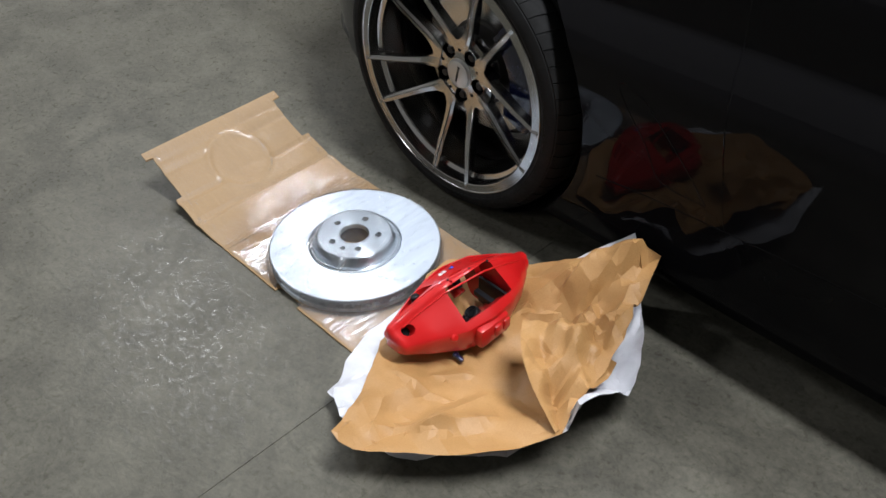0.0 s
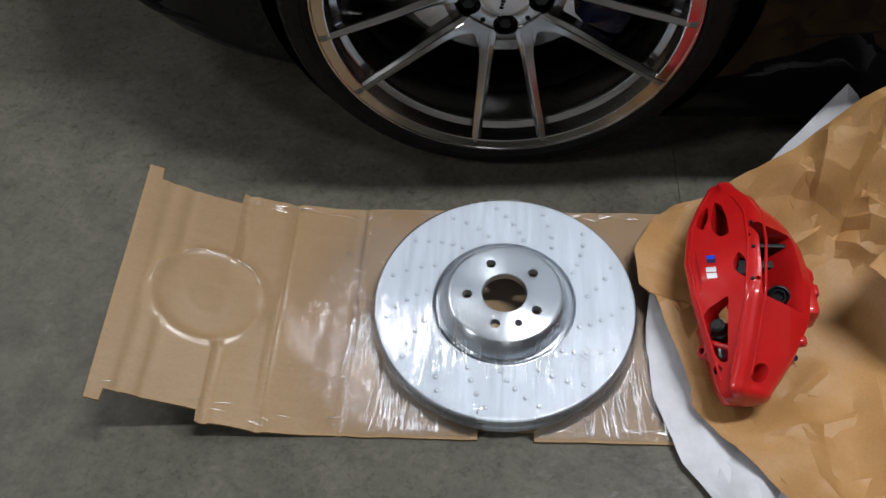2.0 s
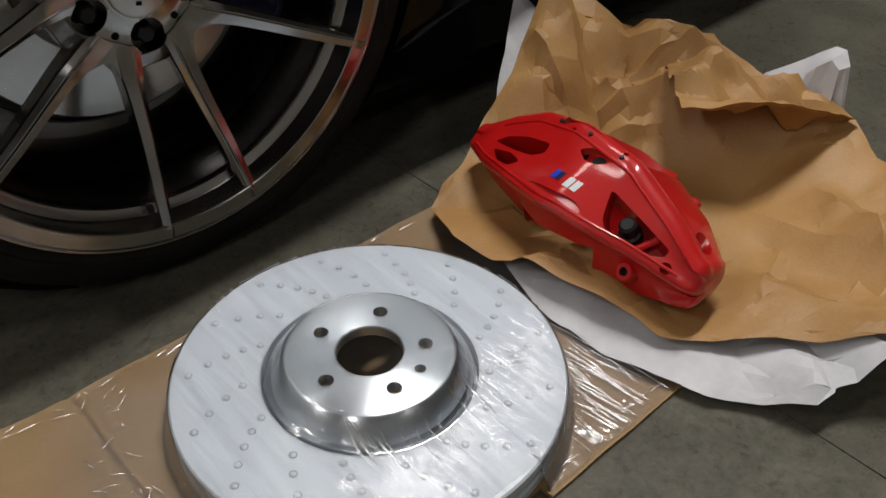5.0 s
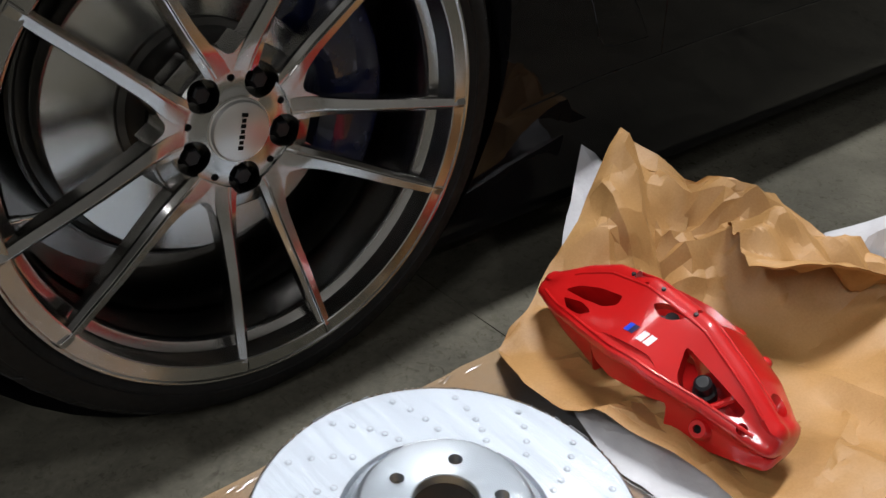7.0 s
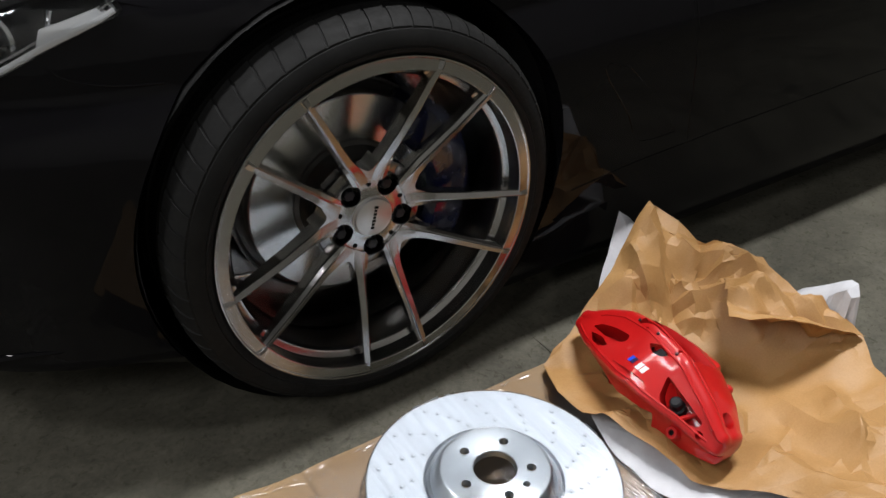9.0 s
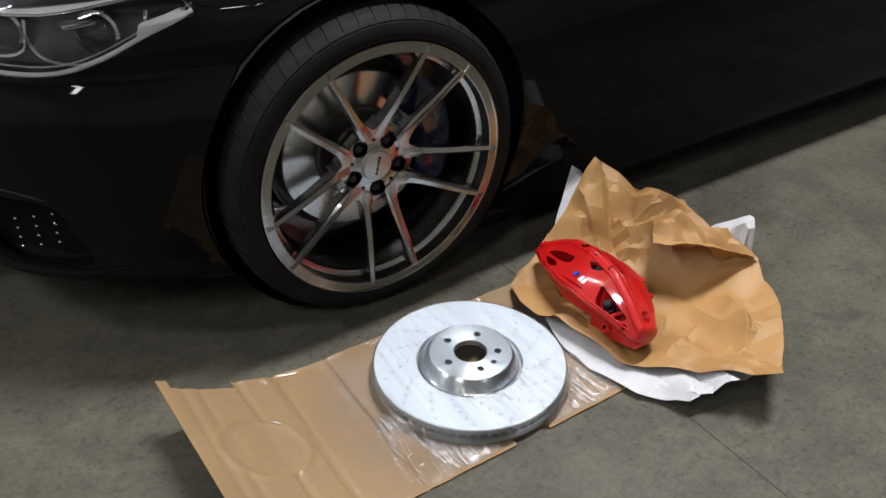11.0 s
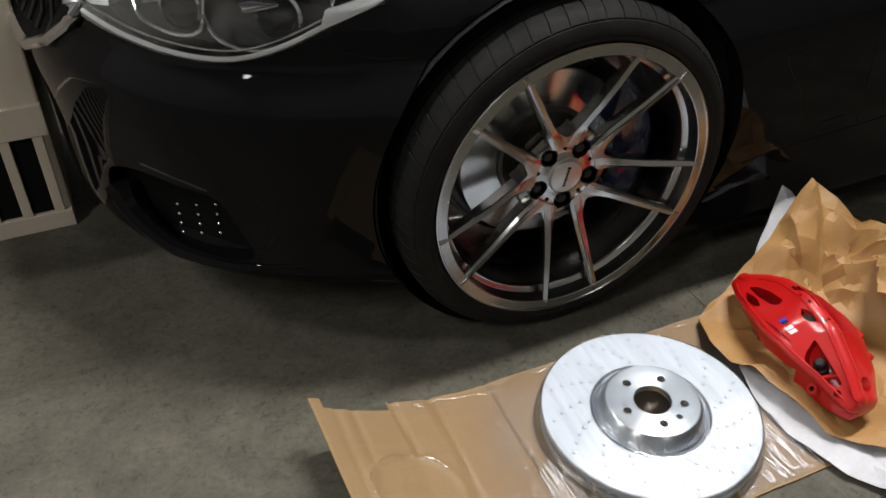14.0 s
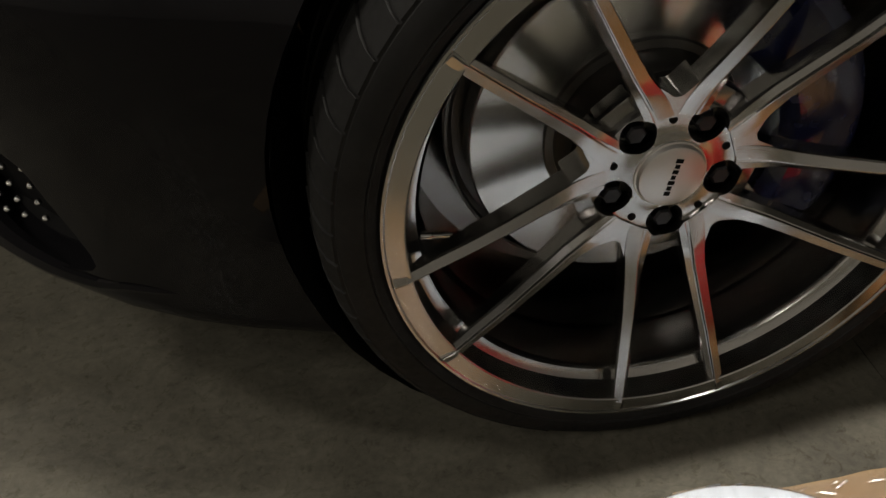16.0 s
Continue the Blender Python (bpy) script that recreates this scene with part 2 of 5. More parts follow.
RED = plain("red_gloss_paint", (0.44, 0.007, 0.007), 0.45, 0.0, 50, 0.08, 0.02, Coat_Weight=0.7, Coat_Roughness=0.09, Specular_IOR_Level=0.2)
BLUE = plain("blue_gloss_paint", (0.003, 0.006, 0.032), 0.25, 0.0, 50, 0.1, 0.0, Coat_Weight=0.6)
BLUE_MARK = plain("blue_print", (0.01, 0.05, 0.55), 0.4, 0.0, 80, 0.08, 0.0)
NAVY_MARK = plain("navy_print", (0.006, 0.01, 0.06), 0.4, 0.0, 80, 0.08, 0.0)
SILVER_MARK = plain("silver_print", (0.62, 0.63, 0.64), 0.35, 0.2, 80, 0.08, 0.0)
BLACK_STEEL = plain("black_oxide_steel", (0.006, 0.0065, 0.008), 0.42, 0.0, 90, 0.2, 0.1, Specular_IOR_Level=0.3)
SILVER = plain("silver_reflector", (0.75, 0.76, 0.78), 0.18, 1.0, 60, 0.06, 0.0)
GREY_PLASTIC = plain("grey_lamp_plastic", (0.10, 0.10, 0.105), 0.22, 0.4, 60, 0.15, 0.05)
PALE_TRIM = plain("pale_lamp_strip", (0.93, 0.94, 0.96), 0.35, 0.0, 60, 0.05, 0.0)
GLASS_DARK = plain("tinted_glass", (0.004, 0.005, 0.006), 0.04, 0.0, 20, 0.05, 0.0, Coat_Weight=1.0)
WALL = plain("grey_wall_paint", (0.42, 0.41, 0.38), 0.75, 0.0, 12, 0.15, 0.15)
PLINTH = plain("beige_plinth_paint", (0.52, 0.45, 0.37), 0.5, 0.0, 10, 0.18, 0.08)
CEIL = plain("ceiling_panel", (0.22, 0.22, 0.21), 0.8, 0.0, 12, 0.12, 0.1)
HOUSING = plain("lamp_housing", (0.7, 0.7, 0.7), 0.4, 0.0, 40, 0.08, 0.0)


# ---- mesh helpers ----
def part(name, bm, material, parent=None, label="", smooth=False, angle=35, out=None):
    """Links a bmesh as one mesh object under a thing or under a part."""
    me = bpy.data.meshes.new(name)
    bmesh.ops.recalc_face_normals(bm, faces=bm.faces[:])
    if out and sum(f.normal.dot(Vector(out)) for f in bm.faces) < 0:
        bmesh.ops.reverse_faces(bm, faces=bm.faces[:])
    if smooth:
        for f in bm.faces:
            f.smooth = True
        for e in bm.edges:
            e.smooth = not (len(e.link_faces) == 2 and e.calc_face_angle(0) > radians(angle))
    bm.to_mesh(me)
    bm.free()
    me.materials.append(material)
    ob = new(name, me)
    if parent:
        ob.parent = parent
    if label:
        tagged(ob, label)
    return ob


def thing(name, label, category, at=(0, 0, 0), group="", kind=""):
    ob = new(name)
    ob.location = at
    ob.empty_display_size = 0.05
    return tagged(ob, label, category, group, kind)


def box(bm, lo, hi, bevel=0.0):
    made = bmesh.ops.create_cube(bm, size=1.0)["verts"]
    for v in made:
        v.co = Vector([lo[i] + (v.co[i] + 0.5) * (hi[i] - lo[i]) for i in range(3)])
    if bevel:
        edges = list({e for v in made for e in v.link_edges})
        bmesh.ops.bevel(bm, geom=edges, offset=bevel, segments=2, profile=0.5, affect="EDGES")
    return bm


def lathe(bm, profile, segs=64, closed=False, m=None):
    """Turns a profile of (radius, height) about z."""
    rings = []
    for r, z in profile:
        if r < 1e-6:
            rings.append([bm.verts.new((0, 0, z))] * segs)
        else:
            rings.append([bm.verts.new((r * math.cos(2 * math.pi * i / segs), r * math.sin(2 * math.pi * i / segs), z)) for i in range(segs)])
    pairs = list(zip(rings, rings[1:])) + ([(rings[-1], rings[0])] if closed else [])
    for a, b in pairs:
        for i in range(segs):
            j = (i + 1) % segs
            corners = []
            for v in (a[i], a[j], b[j], b[i]):
                if v not in corners:
                    corners.append(v)
            if len(corners) > 2:
                bm.faces.new(corners)
    if m:
        for ring in rings:
            for v in set(ring):
                v.co = m @ v.co
    return bm


def loft(bm, rings, cap=True, closed=True):
    """Skins rings of points of equal number."""
    made = [[bm.verts.new(p) for p in ring] for ring in rings]
    for a, b in zip(made, made[1:]):
        n = len(a)
        for i in range(n if closed else n - 1):
            j = (i + 1) % n
            bm.faces.new((a[i], a[j], b[j], b[i]))
    if cap and closed:
        bm.faces.new(made[0][::-1])
        bm.faces.new(made[-1])
    return bm


def prism(bm, outline, z0, z1, m=None, bevel=0.0):
    """A straight solid over an outline of (x, y)."""
    a = [bm.verts.new((x, y, z0)) for x, y in outline]
    b = [bm.verts.new((x, y, z1)) for x, y in outline]
    n = len(a)
    faces = [bm.faces.new(a[::-1]), bm.faces.new(b)]
    for i in range(n):
        faces.append(bm.faces.new((a[i], a[(i + 1) % n], b[(i + 1) % n], b[i])))
    verts = a + b
    if bevel:
        got = bmesh.ops.bevel(bm, geom=[e for e in faces[1].edges], offset=bevel, segments=2, profile=0.5, affect="EDGES")
        verts = [v for v in set(verts) | set(got["verts"]) if v.is_valid]
    if m:
        for v in verts:
            v.co = m @ v.co
    return bm


def rounded(points, r, steps=4):
    """A polygon with its corners rounded."""
    out = []
    n = len(points)
    for i in range(n):
        p, a, b = Vector(points[i]), Vector(points[i - 1]), Vector(points[(i + 1) % n])
        da, db = (a - p).normalized(), (b - p).normalized()
        k = min(r, (a - p).length * 0.4, (b - p).length * 0.4)
        for s in range(steps + 1):
            f = s / steps
            q = (p + da * k) * (1 - f) ** 2 + p * 2 * f * (1 - f) + (p + db * k) * f**2
            out.append((q.x, q.y))
    return out


def cut(ob, *cutters):
    """Takes the cutters out of a mesh object for good."""
    for c in cutters:
        mod = ob.modifiers.new("cut", "BOOLEAN")
        mod.object, mod.operation, mod.solver = c, "DIFFERENCE", "EXACT"
    done = bpy.data.meshes.new_from_object(ob.evaluated_get(bpy.context.evaluated_depsgraph_get()))
    ob.modifiers.clear()
    ob.data = done
    for c in cutters:
        bpy.data.objects.remove(c)
    return ob


def interp(x, *pairs):
    xs, ys = zip(*pairs)
    return float(np.interp(x, xs, ys))


def ease(x):
    x = min(1.0, max(0.0, x))
    return x * x * (3 - 2 * x)


# ---- the room ----
floor = thing("floor", "grey mottled concrete floor with a sawn joint", "floor", kind="structure")
base = part("floor_base", box(bmesh.new(), (-11, -9, -0.2), (11, 10, -0.0018)), CONCRETE, floor)
JOINT = 0.298
for x0, x1 in ((-11, JOINT - 0.0009), (JOINT + 0.0009, 11)):
    slab = part("slab", box(bmesh.new(), (x0, -9, -0.005), (x1, 10, 0.0)), CONCRETE, floor)


def room_wall(name, lo, hi, label):
    return tagged(part(name, box(bmesh.new(), lo, hi), WALL), label, "wall", kind="structure")


room_wall("wall_north", (-11, 10, -0.2), (11, 10.2, 7.4), "plain grey painted workshop wall")
room_wall("wall_south", (-11, -9.2, -0.2), (11, -9, 7.4), "plain grey painted workshop wall")
room_wall("wall_west", (-11.2, -9.2, -0.2), (-11, 10.2, 7.4), "plain grey painted workshop wall")
room_wall("wall_east", (11, -9.2, -0.2), (11.2, 10.2, 7.4), "plain grey painted workshop wall")
tagged(part("ceiling", box(bmesh.new(), (-11.2, -9.2, 7.4), (11.2, 10.2, 7.6)), CEIL), "plain grey workshop ceiling", "ceiling", kind="structure")
for tx, ty, tz, watts, long, wide, turn in TUBES:
    fixture = thing("ceiling_light", "white linear tube fitting hung under the ceiling", "ceiling light", (tx, ty, tz), group="ceiling tubes")
    part("housing", box(bmesh.new(), (-long / 2 - 0.05, -wide / 2 - 0.03, 0.012), (long / 2 + 0.05, wide / 2 + 0.03, 0.09), 0.01), HOUSING, fixture)
    for sx in (-0.3, 0.3):
        part("hanger", box(bmesh.new(), (sx * long - 0.01, -0.01, 0.09), (sx * long + 0.01, 0.01, 7.4 - tz)), HOUSING, fixture)
    fixture.rotation_euler = (0, 0, radians(turn))


# ---- the car ----
CY = 1.26          # the car's middle line
WX, WY, WZ, WR = -0.008, 0.3075, 0.334, 0.341   # wheel: centre, outer face, tyre radius


def ys(z):
    return interp(z, (0.08, 0.356), (0.10, 0.348), (0.14, 0.344), (0.22, 0.342), (0.35, 0.330), (0.46, 0.323), (0.50, 0.3225), (0.53, 0.324), (0.56, 0.3335), (0.585, 0.3455), (0.605, 0.358), (0.64, 0.361), (0.70, 0.368), (0.72, 0.377), (0.735, 0.392), (0.75, 0.413),
                  (0.79, 0.475), (0.84, 0.60), (0.88, 0.80), (0.90, 1.0), (0.91, 1.2))


def xn(z):
    return interp(z, (0.08, -0.845), (0.10, -0.862), (0.16, -0.872), (0.35, -0.88), (0.46, -0.893), (0.50, -0.893), (0.53, -0.8915), (0.56, -0.8825), (0.585, -0.871), (0.605, -0.858), (0.64, -0.854), (0.70, -0.82), (0.72, -0.805), (0.735, -0.785), (0.75, -0.757), (0.79, -0.69),
                  (0.84, -0.55), (0.88, -0.35), (0.90, -0.1), (0.91, 0.2))


def skin(th, z):
    """A point of the body's near side: th 0 at the nose, 90 at the flank."""
    c, s = math.cos(radians(th)), math.sin(radians(th))
    n = 2 / 2.7
    x, y = xn(z) * c**n if c > 1e-9 else 0.0, CY - (CY - ys(z)) * s**n
    return lifted(x, y, z)


def lifted(x, y, z):
    up = 0.085 * ease((-0.1 - x) / 0.25) * max(0.0, (0.20 - z) / 0.12)     # the nose clears the floor by more
    y += 0.024 * ease((x + 0.322) / 0.05) * ease((-0.09 - x) / 0.1) * ease((z - 0.67) / 0.06) * (1 - ease((z - 0.74) / 0.05))     # the fender's brow behind the lamp
    return Vector((x, y, z + up + 0.14 * ease((x + 0.6) / 1.6) * max(0.0, (z - 0.5) / 0.3)))


def skin_at_x(x, z):
    """The same surface, by its x."""
    if x >= 0:
        return lifted(x, ys(z), z)
    w = 1 - min(1.0, abs(x / xn(z))) ** 2.7
    return lifted(x, CY - (CY - ys(z)) * w ** (1 / 2.7), z)


car = thing("car", "glossy black sedan parked on the workshop floor", "car", (1.4, CY, 0))
SHIFT = Vector((-1.4, -CY, 0))


def carpart(name, bm, material, label="", smooth=True, parent=None, angle=35, out=None):
    bmesh.ops.translate(bm, verts=bm.verts[:], vec=SHIFT)
    return part(name, bm, material, parent or car, label, smooth, angle, out)


def body_rings():
    levels = [0.08, 0.088, 0.10, 0.115, 0.14, 0.18, 0.22, 0.28, 0.35, 0.42, 0.46, 0.50, 0.515, 0.53, 0.545, 0.56, 0.572, 0.585, 0.595, 0.605, 0.615, 0.64, 0.67, 0.70, 0.72, 0.735, 0.75, 0.77, 0.79, 0.815, 0.84, 0.86, 0.88, 0.90, 0.91]
    back = [0.2, 0.45, 0.7, 1.0, 1.5, 2.0, 2.6, 3.1, 3.5]
    rings = []
    for z in levels:
        near = [skin(th, z) for th in (0, 2, 5, 9, 14, 20, 26, 32, 38, 44, 50, 56, 62, 67, 72, 76, 80, 84, 87, 90)]
        near += [lifted(x, ys(z), z) for x in back]
        tail = [lifted(3.5 + 0.5 * math.sin(radians(a)) * (1 - 0.1 * abs(z - 0.6)), CY - (CY - ys(z)) * math.cos(radians(a)) ** 0.5, z) for a in (30, 60, 80)]
        half = near + tail
        far = [Vector((p.x, 2 * CY - p.y, p.z)) for p in reversed(half[1:])]
        rings.append(half + [lifted(4.0, CY, z)] + far)
    return rings


body = carpart("body", loft(bmesh.new(), body_rings()), PAINT)


def cutter(bm):
    bmesh.ops.translate(bm, verts=bm.verts[:], vec=SHIFT)
    bmesh.ops.recalc_face_normals(bm, faces=bm.faces[:])
    me = bpy.data.meshes.new("cutter")
    bm.to_mesh(me)
    bm.free()
    ob = new("cutter", me)
    ob.parent = car
    return ob


def arch(x, near):
    y = (WY - 0.2, WY + 0.42) if near else (2 * CY - WY - 0.42, 2 * CY - WY + 0.2)
    m = Matrix.Translation((x, 0, WZ + 0.012)) @ pose(0, 0, 0, 90)
    return cutter(lathe(bmesh.new(), [(0, -y[0]), (0.378, -y[0]), (0.378, -y[1]), (0, -y[1])], 72, m=m))


WHEELBASE = 2.98
bpy.context.view_layer.update()

# outline of the headlamp on the skin, as (x, z)
LAMP = [(-0.331, 0.708), (-0.361, 0.694), (-0.426, 0.669), (-0.491, 0.638), (-0.567, 0.612), (-0.645, 0.608), (-0.723, 0.618), (-0.777, 0.632), (-0.785, 0.66), (-0.772, 0.705), (-0.66, 0.738), (-0.558, 0.752), (-0.45, 0.752), (-0.362, 0.743)]
OUT = Vector((-0.62, -0.78, 0.08)).normalized()


def spline(points, n=5, closed=False):
    """A smooth line through points."""
    out = []
    m = len(points)
    for i in range(m if closed else m - 1):
        p = [Vector(points[(i + k) % m] if closed else points[min(m - 1, max(0, i + k))]) for k in (-1, 0, 1, 2)]
        for s in range(n):
            t = s / n
            q = 0.5 * (2 * p[1] + (p[2] - p[0]) * t + (2 * p[0] - 5 * p[1] + 4 * p[2] - p[3]) * t**2 + (3 * p[1] - p[0] - 3 * p[2] + p[3]) * t**3)
            out.append((q.x, q.y))
    return out if closed else out + [tuple(points[-1])]


LAMP = spline(LAMP, 4, True)


def lamp_solid(grow, front, back):
    mid = Vector((sum(x for x, z in LAMP) / len(LAMP), 0, sum(z for x, z in LAMP) / len(LAMP)))
    pts = []
    for x, z in LAMP:
        x, z = x + (mid.x - x) * -grow, z + (mid.z - z) * -grow
        pts.append(skin_at_x(max(x, xn(z) * 0.985), z))
    return loft(bmesh.new(), [[p + OUT * front for p in pts], [p - OUT * back for p in pts]])


# outline of the side intake in the bumper
INTAKE = [(-0.635, 0.356), (-0.691, 0.368), (-0.75, 0.37), (-0.794, 0.33), (-0.79, 0.24), (-0.711, 0.201), (-0.643, 0.205), (-0.586, 0.228), (-0.612, 0.31)]
INTAKE = spline(INTAKE, 4, True)


def intake_solid(front, back):
    pts = [skin_at_x(max(x, xn(z) * 0.985), z) for x, z in INTAKE]
    return loft(bmesh.new(), [[p + OUT * front for p in pts], [p - OUT * back for p in pts]])


cut(body, arch(WX, True), arch(WX, False), arch(WX + WHEELBASE, True), arch(WX + WHEELBASE, False), cutter(lamp_solid(0.0, 0.08, 0.10)), cutter(intake_solid(0.08, 0.06)))


def lamp_face(bm, grow, inset, rows=8):
    """The lamp's outline filled along the skin and set in by inset."""
    mid = (sum(x for x, z in LAMP) / len(LAMP), sum(z for x, z in LAMP) / len(LAMP))
    rings = []
    for k in range(rows):
        f = (1 - k / rows) * (1 + grow)
        ring = []
        for i in range(len(LAMP)):
            x, z = mid[0] + (LAMP[i][0] - mid[0]) * f, mid[1] + (LAMP[i][1] - mid[1]) * f
            ring.append(skin_at_x(max(x, xn(z) * 0.985), z) - OUT * inset)
        rings.append(ring)
    return loft(bm, rings)


headlight = carpart("headlight", lamp_face(bmesh.new(), -0.01, 0.085), GREY_PLASTIC, "clear-lensed headlight with silver reflectors")
carpart("lens", lamp_face(bmesh.new(), 0.0, -0.003), LENS, "clear polished lens", parent=headlight, out=OUT)


def bead(bm, pts, r=0.006, flat=1.0):
    """A round bar through points; r is one radius, or one at each end and the middle."""
    rings = []
    radii = r
    for i, p in enumerate(pts):
        if isinstance(radii, tuple):
            r = interp(i / (len(pts) - 1), *zip((0, 0.5, 1), radii))
        ahead = (pts[min(i + 1, len(pts) - 1)] - pts[max(i - 1, 0)]).normalized()
        side = ahead.cross(Vector((0, 0, 1)))
        side = side.normalized() if side.length > 1e-4 else Vector((1, 0, 0))
        up = side.cross(ahead)
        rings.append([p + side * r * flat * math.cos(a) + up * r * math.sin(a) for a in [2 * math.pi * k / 8 for k in range(8)]])
    return loft(bm, rings)


def skin_line(points, off):
    out = []
    points = spline(points, 3)
    for (xa, za), (xb, zb) in zip(points, points[1:]):
        for k in range(3):
            f = k / 3
            x, z = xa + (xb - xa) * f, za + (zb - za) * f
            out.append(skin_at_x(max(x, xn(z) * 0.985), z) - OUT * off)
    x, z = points[-1]
    out.append(skin_at_x(max(x, xn(z) * 0.985), z) - OUT * off)
    return out


def patch(outline, inset, thick=0.0):
    """A band or plate that follows the skin, set in by inset; outline as two rows of (x, z)."""
    bm = bmesh.new()
    rows = [[skin_at_x(max(x, xn(z) * 0.985), z) - OUT * inset for x, z in row] for row in outline]
    deep = [[p - OUT * thick for p in row] for row in rows]
    return loft(bm, [rows[0], rows[1], deep[1], deep[0], rows[0]], cap=False, closed=False)


def resample(points, count):
    points = spline(points, 6)
    ts = np.linspace(0, len(points) - 1, count)
    return [(float(np.interp(t, range(len(points)), [p[0] for p in points])), float(np.interp(t, range(len(points)), [p[1] for p in points]))) for t in ts]


EDGE_LOW = [(-0.340, 0.708), (-0.366, 0.697), (-0.430, 0.673), (-0.494, 0.643), (-0.568, 0.617), (-0.645, 0.613), (-0.720, 0.623), (-0.770, 0.636)]
carpart("trim_strip", bead(bmesh.new(), skin_line(EDGE_LOW, 0.003), 0.0042), PALE_TRIM, "bright lower lamp edge", parent=headlight)
carpart("trim_strip", bead(bmesh.new(), skin_line([(x + 0.004, z + 0.011) for x, z in EDGE_LOW], 0.012), 0.0022), SILVER, "bright inner lamp edge", parent=headlight)
carpart("trim_strip", bead(bmesh.new(), skin_line([(-0.340, 0.708), (-0.366, 0.738), (-0.45, 0.747)], 0.004), 0.003), SILVER, "bright upper lamp edge", parent=headlight)
BAR_TOP = [(-0.765, 0.705), (-0.66, 0.731), (-0.558, 0.745), (-0.45, 0.746), (-0.372, 0.741)]
BAR_LOW = [(-0.768, 0.684), (-0.665, 0.705), (-0.569, 0.711), (-0.501, 0.722), (-0.433, 0.731), (-0.368, 0.737)]
carpart("light_bar", patch([resample(BAR_TOP, 21), resample(BAR_LOW, 21)], 0.001, 0.02), PALE_TRIM, "pale daytime light bar", parent=headlight)
carpart("bar_inset", patch([resample([(-0.744, 0.702), (-0.65, 0.722), (-0.56, 0.735), (-0.44, 0.737)], 15), resample([(-0.742, 0.698), (-0.641, 0.715), (-0.565, 0.724), (-0.437, 0.735)], 15)], -0.0008, 0.004), GREY_PLASTIC, "dark bar insert", parent=headlight)
carpart("trim_strip", bead(bmesh.new(), skin_line(BAR_LOW, 0.001), 0.0024), SILVER, "bright bar edge", parent=headlight)
carpart("lamp_block", patch([resample([(-0.769, 0.661), (-0.735, 0.672)], 6), resample([(-0.772, 0.641), (-0.738, 0.652)], 6)], 0.02, 0.03), PALE_TRIM, "pale lamp block", parent=headlight)
for line in ([(-0.697, 0.678), (-0.692, 0.652), (-0.650, 0.640), (-0.613, 0.652), (-0.600, 0.700)], [(-0.607, 0.690), (-0.594, 0.645), (-0.547, 0.628), (-0.490, 0.644), (-0.441, 0.666), (-0.417, 0.712)]):
    carpart("lamp_bracket", bead(bmesh.new(), skin_line(line, 0.014), 0.0034), SILVER, "bright angular lamp bracket", parent=headlight)
carpart("reflector_wedge", patch([resample([(-0.430, 0.694), (-0.36, 0.712)], 8), resample([(-0.438, 0.674), (-0.350, 0.702)], 8)], 0.004, 0.01), PALE_TRIM, "silver reflector wedge", parent=headlight)
for lx, lz, lr in ((-0.515, 0.672, 0.032), (-0.652, 0.668, 0.030)):
    m = Matrix.Translation(skin_at_x(lx, lz) - OUT * 0.062) @ OUT.to_track_quat("Z", "Y").to_matrix().to_4x4()
    carpart("projector", lathe(bmesh.new(), [(lr * 1.3, 0.0), (lr * 1.28, 0.012), (lr * 1.1, 0.014), (lr, 0.006)], 32, m=m), SILVER, parent=headlight)
    carpart("projector_lens", lathe(bmesh.new(), [(lr, 0.006), (lr * 0.9, 0.014), (lr * 0.6, 0.022), (lr * 0.3, 0.026), (0, 0.027)], 32, m=m), GLASS_DARK, "dark glass projector lens", parent=headlight)
    carpart("projector_shade", box(bmesh.new(), (lx - lr * 0.9, skin_at_x(lx, lz).y + 0.02, lz + 0.018), (lx + lr * 0.9, skin_at_x(lx, lz).y + 0.045, lz + 0.026), 0.002), SILVER, parent=headlight)


def skin_at_y(y, z):
    w = min(1.0, (CY - y) / (CY - ys(z)))
    return lifted(xn(z) * (1 - w**2.7) ** (1 / 2.7), y, z)


KIDNEY = [(0.785, 0.702), (0.735, 0.63), (0.80, 0.565), (0.91, 0.515), (1.14, 0.505), (1.19, 0.55), (1.20, 0.68), (1.16, 0.71), (0.95, 0.712)]
kidney_line = []
for (ya, za), (yb, zb) in zip(KIDNEY, KIDNEY[1:] + KIDNEY[:1]):
    kidney_line += [skin_at_y(ya + (yb - ya) * k / 5, za + (zb - za) * k / 5) + Vector((-0.006, -0.004, 0)) for k in range(5)]
kidney = carpart("grille", bead(bmesh.new(), kidney_line + kidney_line[:1], 0.012, 1.3), SILVER, "chrome-framed front grille")
plate = bmesh.new()
loft(plate, [[p.lerp(sum(kidney_line, Vector()) / len(kidney_line) + Vector((-0.02, 0, 0)), f) + Vector((-0.004 + 0.012 * f, 0, 0)) for p in kidney_line] for f in (0.03, 0.3, 0.6, 0.9)])
carpart("grille_back", plate, HOLE, parent=kidney)
for k in range(9):
    y = 0.80 + 0.045 * k
    carpart("grille_slat", bead(bmesh.new(), [skin_at_y(y, z) + Vector((-0.012, 0, 0)) for z in (0.57, 0.60, 0.64, 0.68, 0.70)], 0.004), TRIM, parent=kidney)
